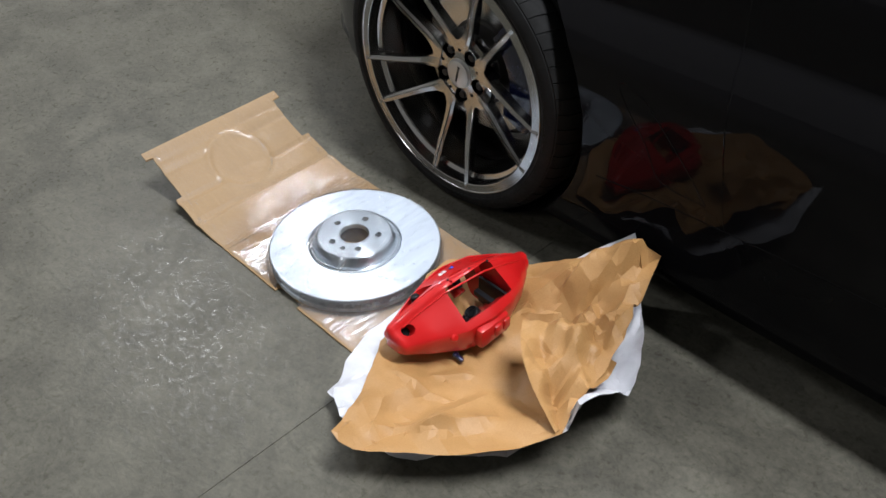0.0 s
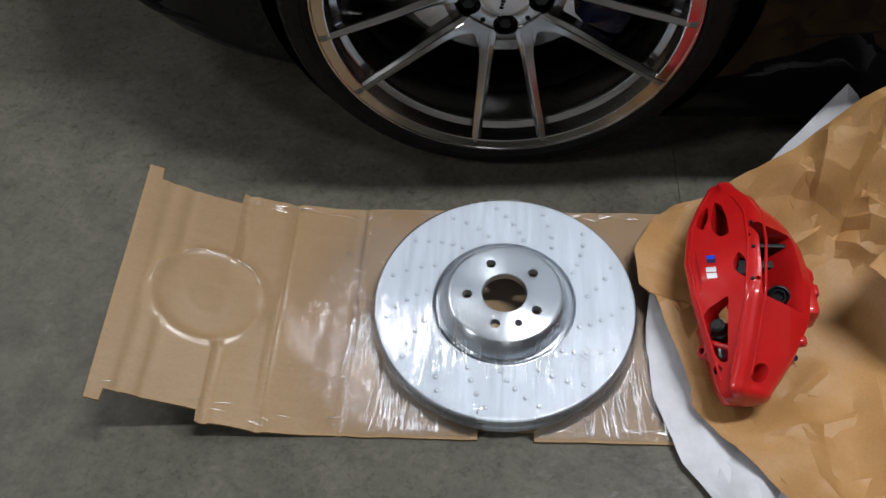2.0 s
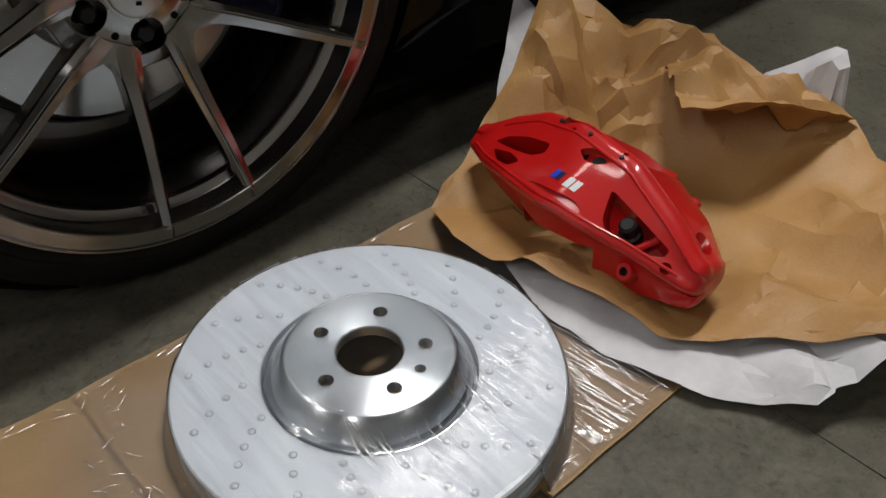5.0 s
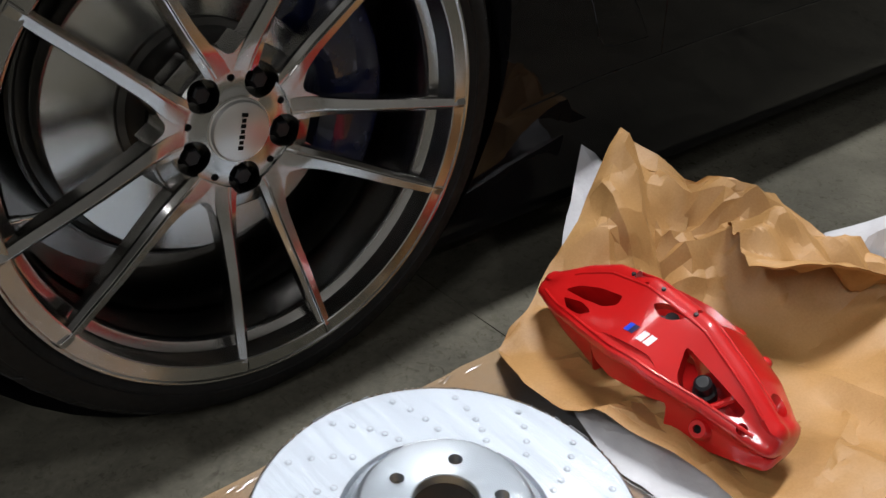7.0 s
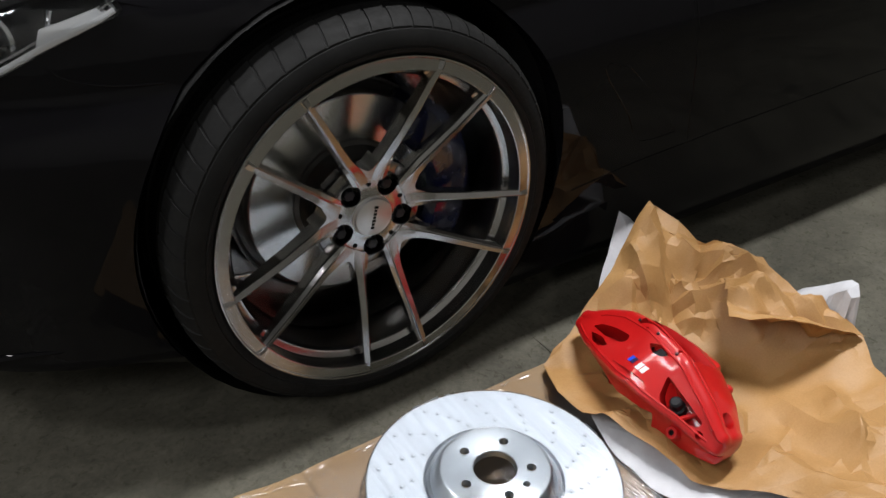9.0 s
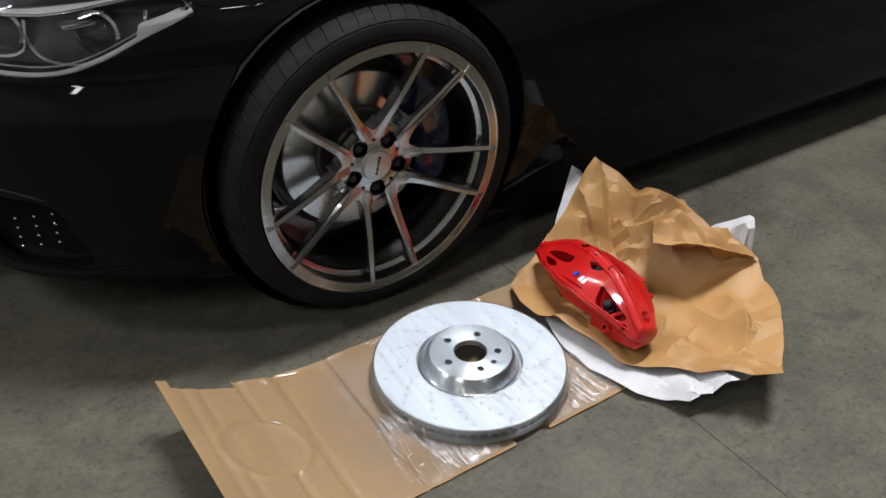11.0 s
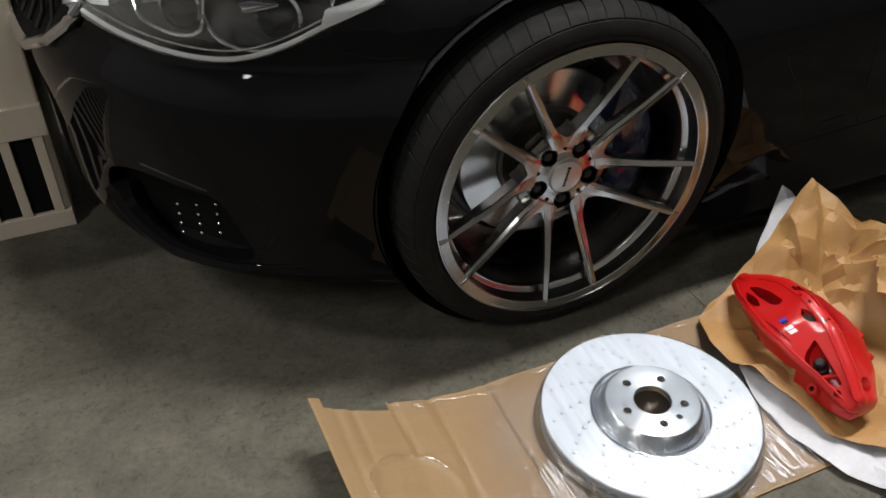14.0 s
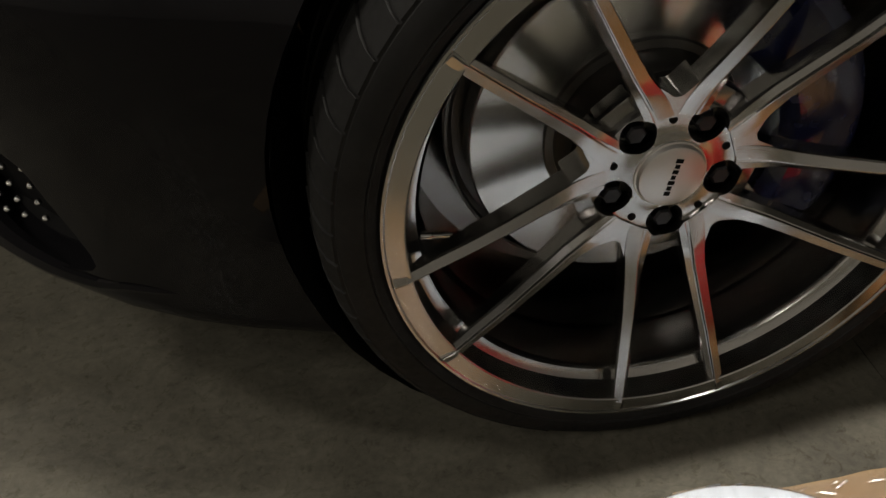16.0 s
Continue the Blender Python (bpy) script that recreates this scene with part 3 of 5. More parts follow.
for name, line in (("fender_seam", [(-0.432, 0.650), (-0.409, 0.631), (-0.36, 0.618), (-0.300, 0.613)]), ("sill_seam", [(0.41, 0.266), (0.555, 0.282), (0.7, 0.29), (0.9, 0.30), (1.6, 0.32), (2.5, 0.33)]),
                   ("door_seam", [(0.64, 0.72), (0.655, 0.60), (0.668, 0.527), (0.698, 0.347), (0.71, 0.295)])):
    carpart(name, bead(bmesh.new(), skin_line(line, 0.0016), 0.0022), PAINT)
carpart("fender_vent", bead(bmesh.new(), skin_line([(0.505, 0.497), (0.443, 0.505), (0.52, 0.40), (0.563, 0.332), (0.665, 0.328)], 0.0012), 0.0018), PAINT, "black fender vent edge")
carpart("fender_vent", bead(bmesh.new(), skin_line([(0.505, 0.497), (0.60, 0.405), (0.665, 0.328)], 0.0011), 0.0016), PAINT, "black fender vent edge")

grille = carpart("intake", intake_solid(-0.045, 0.055), HOLE, "black bumper intake with mesh", smooth=False)
for i in range(3):
    for j in range(4):
        p = skin_at_x(-0.70 + 0.030 * i, 0.312 + 0.012 * i - 0.023 * j) - OUT * 0.014
        m = Matrix.Translation(p) @ OUT.to_track_quat("Z", "Y").to_matrix().to_4x4()
        carpart("mesh_cell", lathe(bmesh.new(), [(0.0042, 0), (0.0038, 0.003), (0.002, 0.0052), (0, 0.006)], 8, False, m), SILVER, parent=grille, smooth=True)
carpart("bumper_lip", bead(bmesh.new(), skin_line([(-0.785, 0.30), (-0.772, 0.255), (-0.735, 0.212), (-0.68, 0.192), (-0.62, 0.192), (-0.56, 0.208), (-0.50, 0.215)], 0.004), (0.03, 0.014, 0.004)), PAINT, "glossy black bumper lip")
carpart("intake_fin", bead(bmesh.new(), skin_line([(-0.645, 0.372), (-0.69, 0.384), (-0.74, 0.392)], 0.001), 0.0022), TRIM, "dark fin edge", parent=grille)

# greenhouse, kept above the shoulder
cabin = bmesh.new()
lower = [(0.55, 0.55), (1.1, 0.82), (2.2, 0.84), (3.1, 0.78), (3.55, 0.55)]
upper = [(1.35, 0.50), (1.55, 0.60), (2.2, 0.62), (2.7, 0.58), (2.95, 0.46)]


def cabin_ring(pts, z):
    return [Vector((x, CY - w, z)) for x, w in pts] + [Vector((x, CY + w, z)) for x, w in reversed(pts)]


loft(cabin, [cabin_ring(lower, 0.98), cabin_ring(upper, 1.42), cabin_ring([(1.45, 0.3), (1.6, 0.45), (2.2, 0.47), (2.65, 0.43), (2.85, 0.3)], 1.47)])
carpart("cabin_glass", cabin, GLASS_DARK, "dark tinted windows")
for s in (-1, 1):
    bm = bmesh.new()
    box(bm, (0.95, CY + s * 0.99 - 0.09, 1.0), (1.12, CY + s * 0.99 + 0.09, 1.12), 0.03)
    carpart("mirror", bm, PAINT)


# ---- front wheel ----
def wheel_point(r, a, d):
    return Vector((r * math.cos(a), r * math.sin(a), d))


PAIR, HALF = radians(-87.0), radians(11.82)


def barrel():
    prof = [(0.286, -0.004), (0.2868, 0.003), (0.2855, 0.0052), (0.283, 0.0052), (0.2814, 0.0034), (0.279, 0.0034), (0.2645, 0.0046), (0.2630, 0.0034), (0.2625, -0.0040), (0.2618, -0.009), (0.2595, -0.022), (0.2545, -0.026), (0.2495, -0.028), (0.2475, -0.032), (0.2465, -0.05),
            (0.249, -0.09), (0.243, -0.14), (0.243, -0.20), (0.252, -0.24), (0.268, -0.246), (0.268, -0.252), (0.249, -0.252), (0.237, -0.20), (0.237, -0.14), (0.24, -0.09)]
    return lathe(bmesh.new(), prof, 120)


def tyre():
    bm = bmesh.new()
    prof = [(0.284, -0.004), (0.2885, 0.002), (0.290, 0.0035), (0.297, 0.0055), (0.2985, 0.0045), (0.300, 0.006), (0.312, 0.005), (0.323, -0.001), (0.3235, -0.0025), (0.325, -0.003), (0.332, -0.012), (0.337, -0.025), (0.3395, -0.04), (0.3405, -0.055)]
    lines = [-0.066, -0.069, -0.077, -0.080, -0.115, -0.118, -0.126, -0.129, -0.16, -0.163, -0.171, -0.174]
    for i, d in enumerate(lines):
        prof.append((WR - (0.007 if i % 4 in (1, 2) else 0), d))
    prof += [(0.340, -0.20), (0.338, -0.225), (0.331, -0.242), (0.318, -0.256), (0.298, -0.262), (0.283, -0.25), (0.272, -0.244)]
    lathe(bm, prof, 180)
    for v in bm.verts:   # the tread flattens on the floor
        if v.co.y < -WZ:
            v.co.y = -WZ
    return bm


def tread_block():
    """One block of the tyre's shoulder, a little proud of the grooves beside it."""
    bm = bmesh.new()
    line = ((0.3255, -0.003), (0.3325, -0.0115), (0.3378, -0.025), (0.3403, -0.04), (0.3413, -0.056), (0.342, -0.063))
    loft(bm, [[Vector((r + up, s + 0.25 * d, d)) for s, up in ((-0.0160, -0.002), (-0.0152, 0.0012), (0.0152, 0.0012), (0.0160, -0.002))] for r, d in line])
    return bm


def spoke(side):
    """From a lobe of the hub to the rim's lip: two flat facets that meet in a crease, with a knee near the hub."""
    lobe = radians(-36)
    rings = []
    stations = [(0.0655, 13.0, 0.0300, -0.0440), (0.080, 14.8, 0.0300, -0.0420), (0.094, 16.8, 0.0278, -0.0396), (0.106, 18.4, 0.0244, -0.0370), (0.122, 20.0, 0.0220, -0.0328),
                (0.16, 21.9, 0.0196, -0.0215), (0.20, 22.9, 0.0182, -0.0105), (0.24, 23.6, 0.0170, -0.0015), (0.2620, 23.95, 0.0164, 0.0038), (0.2680, 24.0, 0.0162, 0.0056), (0.2806, 24.18, 0.0155, 0.0050)]
    for r, a, w, d in stations:
        a = lobe + side * radians(a)
        mid = wheel_point(r, a, d)
        across = Vector((-math.sin(a), math.cos(a), 0)) * side
        deep = interp(r, (0.05, 0.03), (0.11, 0.030), (0.2, 0.026), (0.245, 0.020), (0.2620, 0.012), (0.2815, 0.008))
        h = w / 2
        k = interp(r, (0.07, 0.0), (0.12, 1.0), (0.25, 1.0), (0.28, 0.6))
        rings.append([mid + across * h * x + Vector((0, 0, z)) for x, z in
                      ((-0.88, -0.0022 * k), (0.12, 0.0014 * k), (0.20, 0.0012 * k), (0.26, -0.0020 * k), (0.38, -0.0024 * k), (0.44, -0.0008 * k), (0.90, -0.0052 * k), (1.0, -0.006 - 0.002 * k), (0.86, -deep), (-0.86, -deep), (-1.0, -0.003 - 0.002 * k))])
    bm = loft(bmesh.new(), rings)
    bmesh.ops.rotate(bm, verts=bm.verts[:], cent=(0, 0, 0), matrix=Matrix.Rotation(PAIR, 3, "Z"))
    return bm


def hub():
    """The dished ring between the cap and the spokes, with a raised outer edge."""
    prof = [(0.030, -0.085), (0.030, -0.0470), (0.0405, -0.0468), (0.0440, -0.0486), (0.0630, -0.0492), (0.0672, -0.0478), (0.0690, -0.0452), (0.0740, -0.0446), (0.0775, -0.0480), (0.0790, -0.085)]
    return lathe(bmesh.new(), prof, 90, True)


def lobe(k):
    """The flat face that joins two spokes at the hub, between two bolts; it rises outwards like the spokes."""
    a = PAIR + 2 * math.pi * (k + 0.5) / 5
    outline = rounded([(0.0640, -0.024), (0.0800, -0.0225), (0.1000, -0.0205), (0.0985, -0.0175), (0.0865, -0.0040), (0.0865, 0.0040), (0.0985, 0.0175), (0.1000, 0.0205), (0.0800, 0.0225), (0.0640, 0.024)], 0.002, 2)
    bm = prism(bmesh.new(), outline, -0.080, -0.0)
    for v in bm.verts:
        if v.co.z > -0.06:
            v.co.z = -0.0442 + 0.138 * (v.co.x - 0.0655) - 0.0028 * max(0.0, (v.co.x - 0.07) / 0.05)
    bmesh.ops.rotate(bm, verts=bm.verts[:], cent=(0, 0, 0), matrix=Matrix.Rotation(a, 3, "Z"))
    return bm


def web(k):
    """The low bridge between the two spokes of a pair, behind a bolt."""
    a = PAIR + 2 * math.pi * k / 5
    bm = box(bmesh.new(), (0.062, -0.019, -0.080), (0.096, 0.019, -0.0545), 0.003)
    bmesh.ops.rotate(bm, verts=bm.verts[:], cent=(0, 0, 0), matrix=Matrix.Rotation(a, 3, "Z"))
    return bm


def wheel_thing(m, parent):
    """Wheel with tyre; local z points out of the car."""
    w = part("wheel", barrel(), CHROME, parent, "smoked chrome ten-spoke alloy wheel", True, 25)
    w.matrix_local = m
    rubber = part("tyre", tyre(), RUBBER, w, "black low-profile tyre", True, 30)
    blocks = bmesh.new()
    for k in range(60):
        if not 250 < k * 6 % 360 < 290:
            one = tread_block()
            bmesh.ops.rotate(one, verts=one.verts[:], cent=(0, 0, 0), matrix=Matrix.Rotation(radians(6 * k), 3, "Z"))
            spare = bpy.data.meshes.new("spare")
            one.to_mesh(spare)
            one.free()
            blocks.from_mesh(spare)
            bpy.data.meshes.remove(spare)
    tagged(part("tread", blocks, RUBBER, w, "", True, 40), kind="stuff")
    inner = part("inner_barrel", lathe(bmesh.new(), [(0.2455, -0.033), (0.2445, -0.05), (0.244, -0.09), (0.2395, -0.14), (0.2395, -0.2), (0.05, -0.235), (0.05, -0.24), (0.241, -0.21)], 96), CHROME_SHADED, w, "polished barrel in shaded chrome tone", True)

    def wells(*which):
        out = []
        for k in which:
            a = PAIR + 2 * math.pi * k / 5
            bm = lathe(bmesh.new(), [(0, 0.0), (0.0198, 0.0), (0.0190, -0.074), (0, -0.074)], 28, m=Matrix.Translation((0.058 * math.cos(a), 0.058 * math.sin(a), 0)))
            bmesh.ops.recalc_face_normals(bm, faces=bm.faces[:])
            me = bpy.data.meshes.new("cutter")
            bm.to_mesh(me)
            bm.free()
            out.append(new("cutter", me))
            out[-1].parent = w
        bpy.context.view_layer.update()
        return out

    for side in (-1, 1):
        first = part("spoke", spoke(side), CHROME, w, "", True, 12)
        cut(first, *wells(0, 4))
        first.data.set_sharp_from_angle(angle=radians(12))
        for k in range(1, 5):
            ob = new("spoke", first.data)
            ob.parent = w
            ob.rotation_euler = (0, 0, -2 * math.pi * k / 5)
    core = part("hub", hub(), CHROME, w, "", True, 30)
    cut(core, *wells(0, 1, 2, 3, 4))
    core.data.set_sharp_from_angle(angle=radians(30))
    for k in range(5):
        bridge = part("web", web(k), CHROME_SHADED, w, "", True, 30)
        cut(bridge, *wells(k))
        face = part("lobe", lobe(k), CHROME, w)
        cut(face, *wells(k, k + 1))
    part("centre_cap", lathe(bmesh.new(), [(0, -0.0380), (0.0310, -0.0383), (0.0330, -0.0394), (0.0338, -0.0415), (0.0346, -0.0440), (0.0362, -0.0446), (0.0368, -0.048)], 48), SATIN, w, "satin silver centre cap", True)
    for k in range(7):   # a row of small printed bars that cannot be read
        tall = (0.0078, 0.0050, 0.0062, 0.0048, 0.0070, 0.0050, 0.0064)[k]
        y = 0.0195 - 0.0062 * k
        bar = box(bmesh.new(), (-tall / 2, y - 0.0026, -0.0382), (tall / 2, y + 0.0020, -0.0374), 0.0003)
        bmesh.ops.rotate(bar, verts=bar.verts[:], cent=(0, 0, 0), matrix=Matrix.Rotation(radians(-13), 3, "Z"))
        part("cap_mark", bar, HOLE, w, "black printed bar")
    for k in range(5):
        a = PAIR + 2 * math.pi * (k + 0.5) / 5
        part("locating_hole", lathe(bmesh.new(), [(0.0040, -0.0480), (0.0038, -0.0489), (0, -0.0490)], 16, False, Matrix.Translation((0.0585 * math.cos(a), 0.0585 * math.sin(a), 0))), HOLE, w, "small dark hole")
    valve = lathe(bmesh.new(), [(0, 0.03), (0.003, 0.03), (0.003, 0.012), (0.0045, 0.01), (0.0045, 0.0)], 12, m=Matrix.Translation((-0.243, -0.035, -0.05)) @ pose(0, 0, 0, 0, 80, 0))
    part("valve", valve, SILVER, w, "metal valve stem", True)
    for k in range(5):
        a = PAIR + 2 * math.pi * k / 5
        mm = Matrix.Translation((0.058 * math.cos(a), 0.058 * math.sin(a), 0))
        # the cup's darker chrome puts the recess shade into its colour
        part("bolt_cup", lathe(bmesh.new(), [(0, -0.0735), (0.0184, -0.0725), (0.0192, -0.0495)], 32, False, mm), CHROME_SHADED, w, "bolt recess in shaded chrome tone", True)
        part("wheel_bolt", lathe(bmesh.new(), [(0, -0.050), (0.0085, -0.050), (0.0105, -0.0525), (0.0112, -0.064), (0.0145, -0.069), (0.0145, -0.076)], 6, False, mm), BLACK_STEEL, w, "dark wheel bolt")
    return w


def wheel_pose(x, near):
    return Matrix.Translation(Vector((x, WY if near else 2 * CY - WY, WZ)) + SHIFT) @ pose(0, 0, 0, 90, 0, 0 if near else 180)


wheel = wheel_thing(wheel_pose(WX, True), car)
for x, near in ((WX, False), (WX + WHEELBASE, True), (WX + WHEELBASE, False)):
    copy_thing(wheel, wheel_pose(x, near))

# brake behind the wheel
M = Matrix.Translation((WX, 0.435, WZ)) @ pose(0, 0, 0, 90)
disc_on_car = carpart("brake_disc", lathe(bmesh.new(), [(0.075, 0.0), (0.178, 0.0), (0.180, -0.002), (0.180, -0.03), (0.178, -0.032), (0.08, -0.032)], 80, m=M), STEEL, "worn steel brake disc")
carpart("disc_hat", lathe(bmesh.new(), [(0.104, -0.001), (0.102, 0.004), (0.094, 0.006), (0.091, 0.030), (0.086, 0.037), (0.035, 0.038), (0.034, 0.03)], 64, m=M), IRON, parent=disc_on_car)
carpart("dust_shield", lathe(bmesh.new(), [(0.19, -0.04), (0.195, -0.038), (0.196, -0.03), (0.199, -0.03), (0.199, -0.045), (0.05, -0.046)], 64, m=M), IRON, "dark dust shield")


def blue_caliper():
    bm = bmesh.new()
    rings = []
    for a in range(-28, 62, 9):
        a = radians(a)
        k = 1 - 0.25 * abs((a - radians(15)) / radians(45)) ** 2
        rings.append([Vector((WX, 0, WZ)) + Vector((r * math.cos(a), y, r * math.sin(a))) for r, y in
                      ((0.125, 0.385), (0.14, 0.372), (0.19, 0.372 + 0.01 * (1 - k)), (0.212 * (0.95 + 0.05 * k), 0.385), (0.214 * (0.95 + 0.05 * k), 0.50), (0.125, 0.50))])
    return loft(bm, rings)


carpart("brake_caliper", blue_caliper(), BLUE, "blue painted brake caliper")
carpart("wheel_liner", lathe(bmesh.new(), [(0.374, 0.0), (0.374, -0.40), (0.0, -0.40)], 48, m=Matrix.Translation((WX, 0.36, WZ + 0.012)) @ pose(0, 0, 0, 90)), TRIM, "black wheel-arch liner")


# ---- wall plinth with slotted vent in front of the car, built as a box ----
cabinet = thing("vented_plinth", "beige wall plinth with slotted vent standing on the floor", "cabinet", (-1.4, 1.25, 0))
part("body", box(bmesh.new(), (-0.5, -0.19, 0.0), (0.503, 0.25, 1.1), 0.006), PLINTH, cabinet)
rail_bm = bmesh.new()
for z0, z1 in ((0.0, 0.045), (0.245, 0.32)):
    box(rail_bm, (-0.5, -0.205, z0), (0.503, -0.19, z1), 0.002)
part("vent_rail", rail_bm, PLINTH, cabinet)
for i in range(15):
    x = -0.5 + 0.069 * i
    part("vent_bar", box(bmesh.new(), (x, -0.203, 0.045), (x + 0.022, -0.19, 0.245), 0.002), PLINTH, cabinet)
    if i < 14:
        part("vent_slot", box(bmesh.new(), (x + 0.022, -0.1945, 0.047), (x + 0.069, -0.1895, 0.243)), HOLE, cabinet)


# ---- cardboard sheet ----
def sheet_height(x):
    """The sheet lies flat and rises towards its free end."""
    return 0.0045 + interp(x, (-0.60, 0.122), (-0.57, 0.108), (-0.50, 0.068), (-0.43, 0.034), (-0.36, 0.012), (-0.30, 0.003), (-0.26, 0.0), (0.5, 0.0))


def emboss(x, y):
    """The print of a hub on the sheet, and its pressed folds."""
    d = math.hypot(x + 0.452, y + 0.004)
    h = 0.0036 * math.exp(-((d - 0.078) / 0.0055) ** 2) - 0.001 * ease((0.078 - d) / 0.02) + 0.0008 * math.exp(-((d - 0.03) / 0.005) ** 2)
    for fx, depth in ((-0.535, 0.0028), (-0.505, 0.0028), (-0.425, 0.0065), (-0.352, 0.0065), (-0.235, 0.0035)):
        if not (d < 0.078 and fx < -0.42):
            h -= depth * math.exp(-((x - fx - 0.003 * noise.noise(Vector((y * 9, fx * 30, 0.5)))) / 0.0048) ** 2)
    return h + 0.0012 * noise.noise(Vector((x * 9, y * 9, 3.1))) + 0.002 * ease((-x - 0.3) / 0.2) * noise.noise(Vector((x * 5, y * 4, 7.7)))


def half_width(x, sign):
    w = 0.206 if sign > 0 else 0.206
    if -0.553 < x < -0.436:
        w -= 0.022 if sign > 0 else 0.018
    if sign < 0 and -0.036 < x < 0.044:
        w -= 0.014
    return w + 0.002 * noise.noise(Vector((x * 22, sign * 5.0, 0.4)))


card = thing("cardboard_sheet", "flattened brown cardboard with folded creases lying on concrete", "cardboard", (0, 0, 0))


def cardboard_mesh():
    xs = sorted(set([round(-0.572 + 0.006 * i, 4) for i in range(166)] + [-0.5535, -0.5525, -0.4365, -0.4355, -0.0365, -0.0355, 0.0435, 0.0445]))
    top, bottom = [], []
    bm = bmesh.new()
    n = 72
    for x in xs:
        a, b = [], []
        for j in range(n + 1):
            f = -1 + 2 * j / n
            y = f * half_width(x, 1 if f > 0 else -1) - 0.003
            slant = 0.004 * f * ease((-x - 0.5) / 0.1)
            z = sheet_height(x) + emboss(x, y)
            a.append(bm.verts.new((x - slant, y, z)))
            b.append(bm.verts.new((x - slant, y, max(0.0006, z - 0.0042))))
        top.append(a)
        bottom.append(b)
    for i in range(len(xs) - 1):
        for j in range(n):
            bm.faces.new((top[i][j], top[i + 1][j], top[i + 1][j + 1], top[i][j + 1]))
            bm.faces.new((bottom[i][j], bottom[i][j + 1], bottom[i + 1][j + 1], bottom[i + 1][j]))
        for j in (0, n):
            bm.faces.new((top[i][j], bottom[i][j], bottom[i + 1][j], top[i + 1][j]))
    for i in (0, len(xs) - 1):
        for j in range(n):
            bm.faces.new((top[i][j], top[i][j + 1], bottom[i][j + 1], bottom[i][j]))
    return bm


part("sheet", cardboard_mesh(), CARD, card, "", True, 60)


# ---- new brake disc ----
disc = thing("brake_disc", "new silver drilled brake disc under cling film on cardboard", "brake disc", (0, 0, 0.0065))
RO, TOP, HAT = 0.1975, 0.036, 0.0606
part("upper_ring", lathe(bmesh.new(), [(0.108, TOP - 0.011), (0.108, TOP - 0.002), (0.109, TOP), (0.1955, TOP), (RO, TOP - 0.002), (RO, TOP - 0.012), (0.1955, TOP - 0.0135), (0.12, TOP - 0.0135)], 144, True), ZINC, disc, "silver friction ring", True, 30)
part("lower_ring", lathe(bmesh.new(), [(0.112, 0.0), (0.1955, 0.0), (RO, 0.002), (RO, 0.0115), (0.1955, 0.013), (0.112, 0.013)], 144, True), ZINC, disc, "silver friction ring", True, 30)
vane_bm = bmesh.new()
box(vane_bm, (0.118, -0.0028, 0.0125), (0.1935, 0.0028, TOP - 0.0125))
vane = part("vane", vane_bm, ZINC, disc)
for k in range(1, 60):
    twin = new("vane", vane.data)
    twin.parent = disc
    twin.rotation_euler = (0, 0, 2 * math.pi * k / 60)
hat = part("hat", lathe(bmesh.new(), [(0.1078, TOP - 0.012), (0.1052, TOP - 0.0115), (0.1046, TOP - 0.003), (0.1036, TOP - 0.0018), (0.0985, TOP - 0.0012), (0.0965, TOP + 0.002), (0.0915, HAT - 0.011), (0.0855, HAT - 0.002), (0.082, HAT), (0.0345, HAT), (0.0332, HAT - 0.0015), (0.0332, HAT - 0.012), (0.076, HAT - 0.014), (0.09, 0.02), (0.1075, 0.02)], 128, True), MACHINED, disc, "machined centre hat", True, 40)


def drill(r, a, size, depth, z):
    bm = bmesh.new()
    lathe(bm, [(0, z + 0.01), (size, z + 0.01), (size, z - depth), (0, z - depth)], 24, m=Matrix.Translation((r * math.cos(a), r * math.sin(a), 0)))
    bmesh.ops.recalc_face_normals(bm, faces=bm.faces[:])
    me = bpy.data.meshes.new("cutter")
    bm.to_mesh(me)
    bm.free()
    ob = new("cutter", me)
    ob.parent = disc
    return ob


LUG = radians(39.9)
bpy.context.view_layer.update()
cut(hat, *[drill(0.056, LUG - 2 * math.pi * k / 5, 0.0075, 0.05, HAT) for k in range(5)], drill(0.056, LUG - 2 * math.pi * 1.5 / 5, 0.0055, 0.05, HAT))
holes = bmesh.new()
rims = bmesh.new()
for row in range(15):
    radii = (0.119, 0.1335, 0.148, 0.1635, 0.180) if row % 2 == 0 else (0.126, 0.143, 0.161, 0.179)
    for r in radii:
        a = radians(-2 + 24 * row - 19 * (0.18 - r) / 0.062)
        m = Matrix.Translation((r * math.cos(a), r * math.sin(a), TOP))
        lathe(holes, [(0.0031, 0.0003), (0.0041, 0.00025), (0.0043, -0.0005)], 14, m=m)
        lathe(rims, [(0, 0.0009), (0.0016, 0.0008), (0.0026, 0.0005), (0.0032, -0.0002)], 14, m=m)
tagged(part("drill_ring", holes, DIMPLE, disc, "dark rings round the drill marks"), kind="stuff")
tagged(part("drill_mark", rims, ZINC, disc, "raised drill marks", True), kind="stuff")
for k in range(4):   # a printed stamp that cannot be read
    bm = box(bmesh.new(), (0.140, -0.015 + 0.008 * k, TOP + 0.0002), (0.162 - 0.004 * (k % 2), -0.0112 + 0.008 * k, TOP + 0.0005))
    bmesh.ops.rotate(bm, verts=bm.verts[:], cent=(0, 0, 0), matrix=Matrix.Rotation(radians(-37), 3, "Z"))
    part("stamp", bm, STAMP, disc, "grey printed stamp bar")


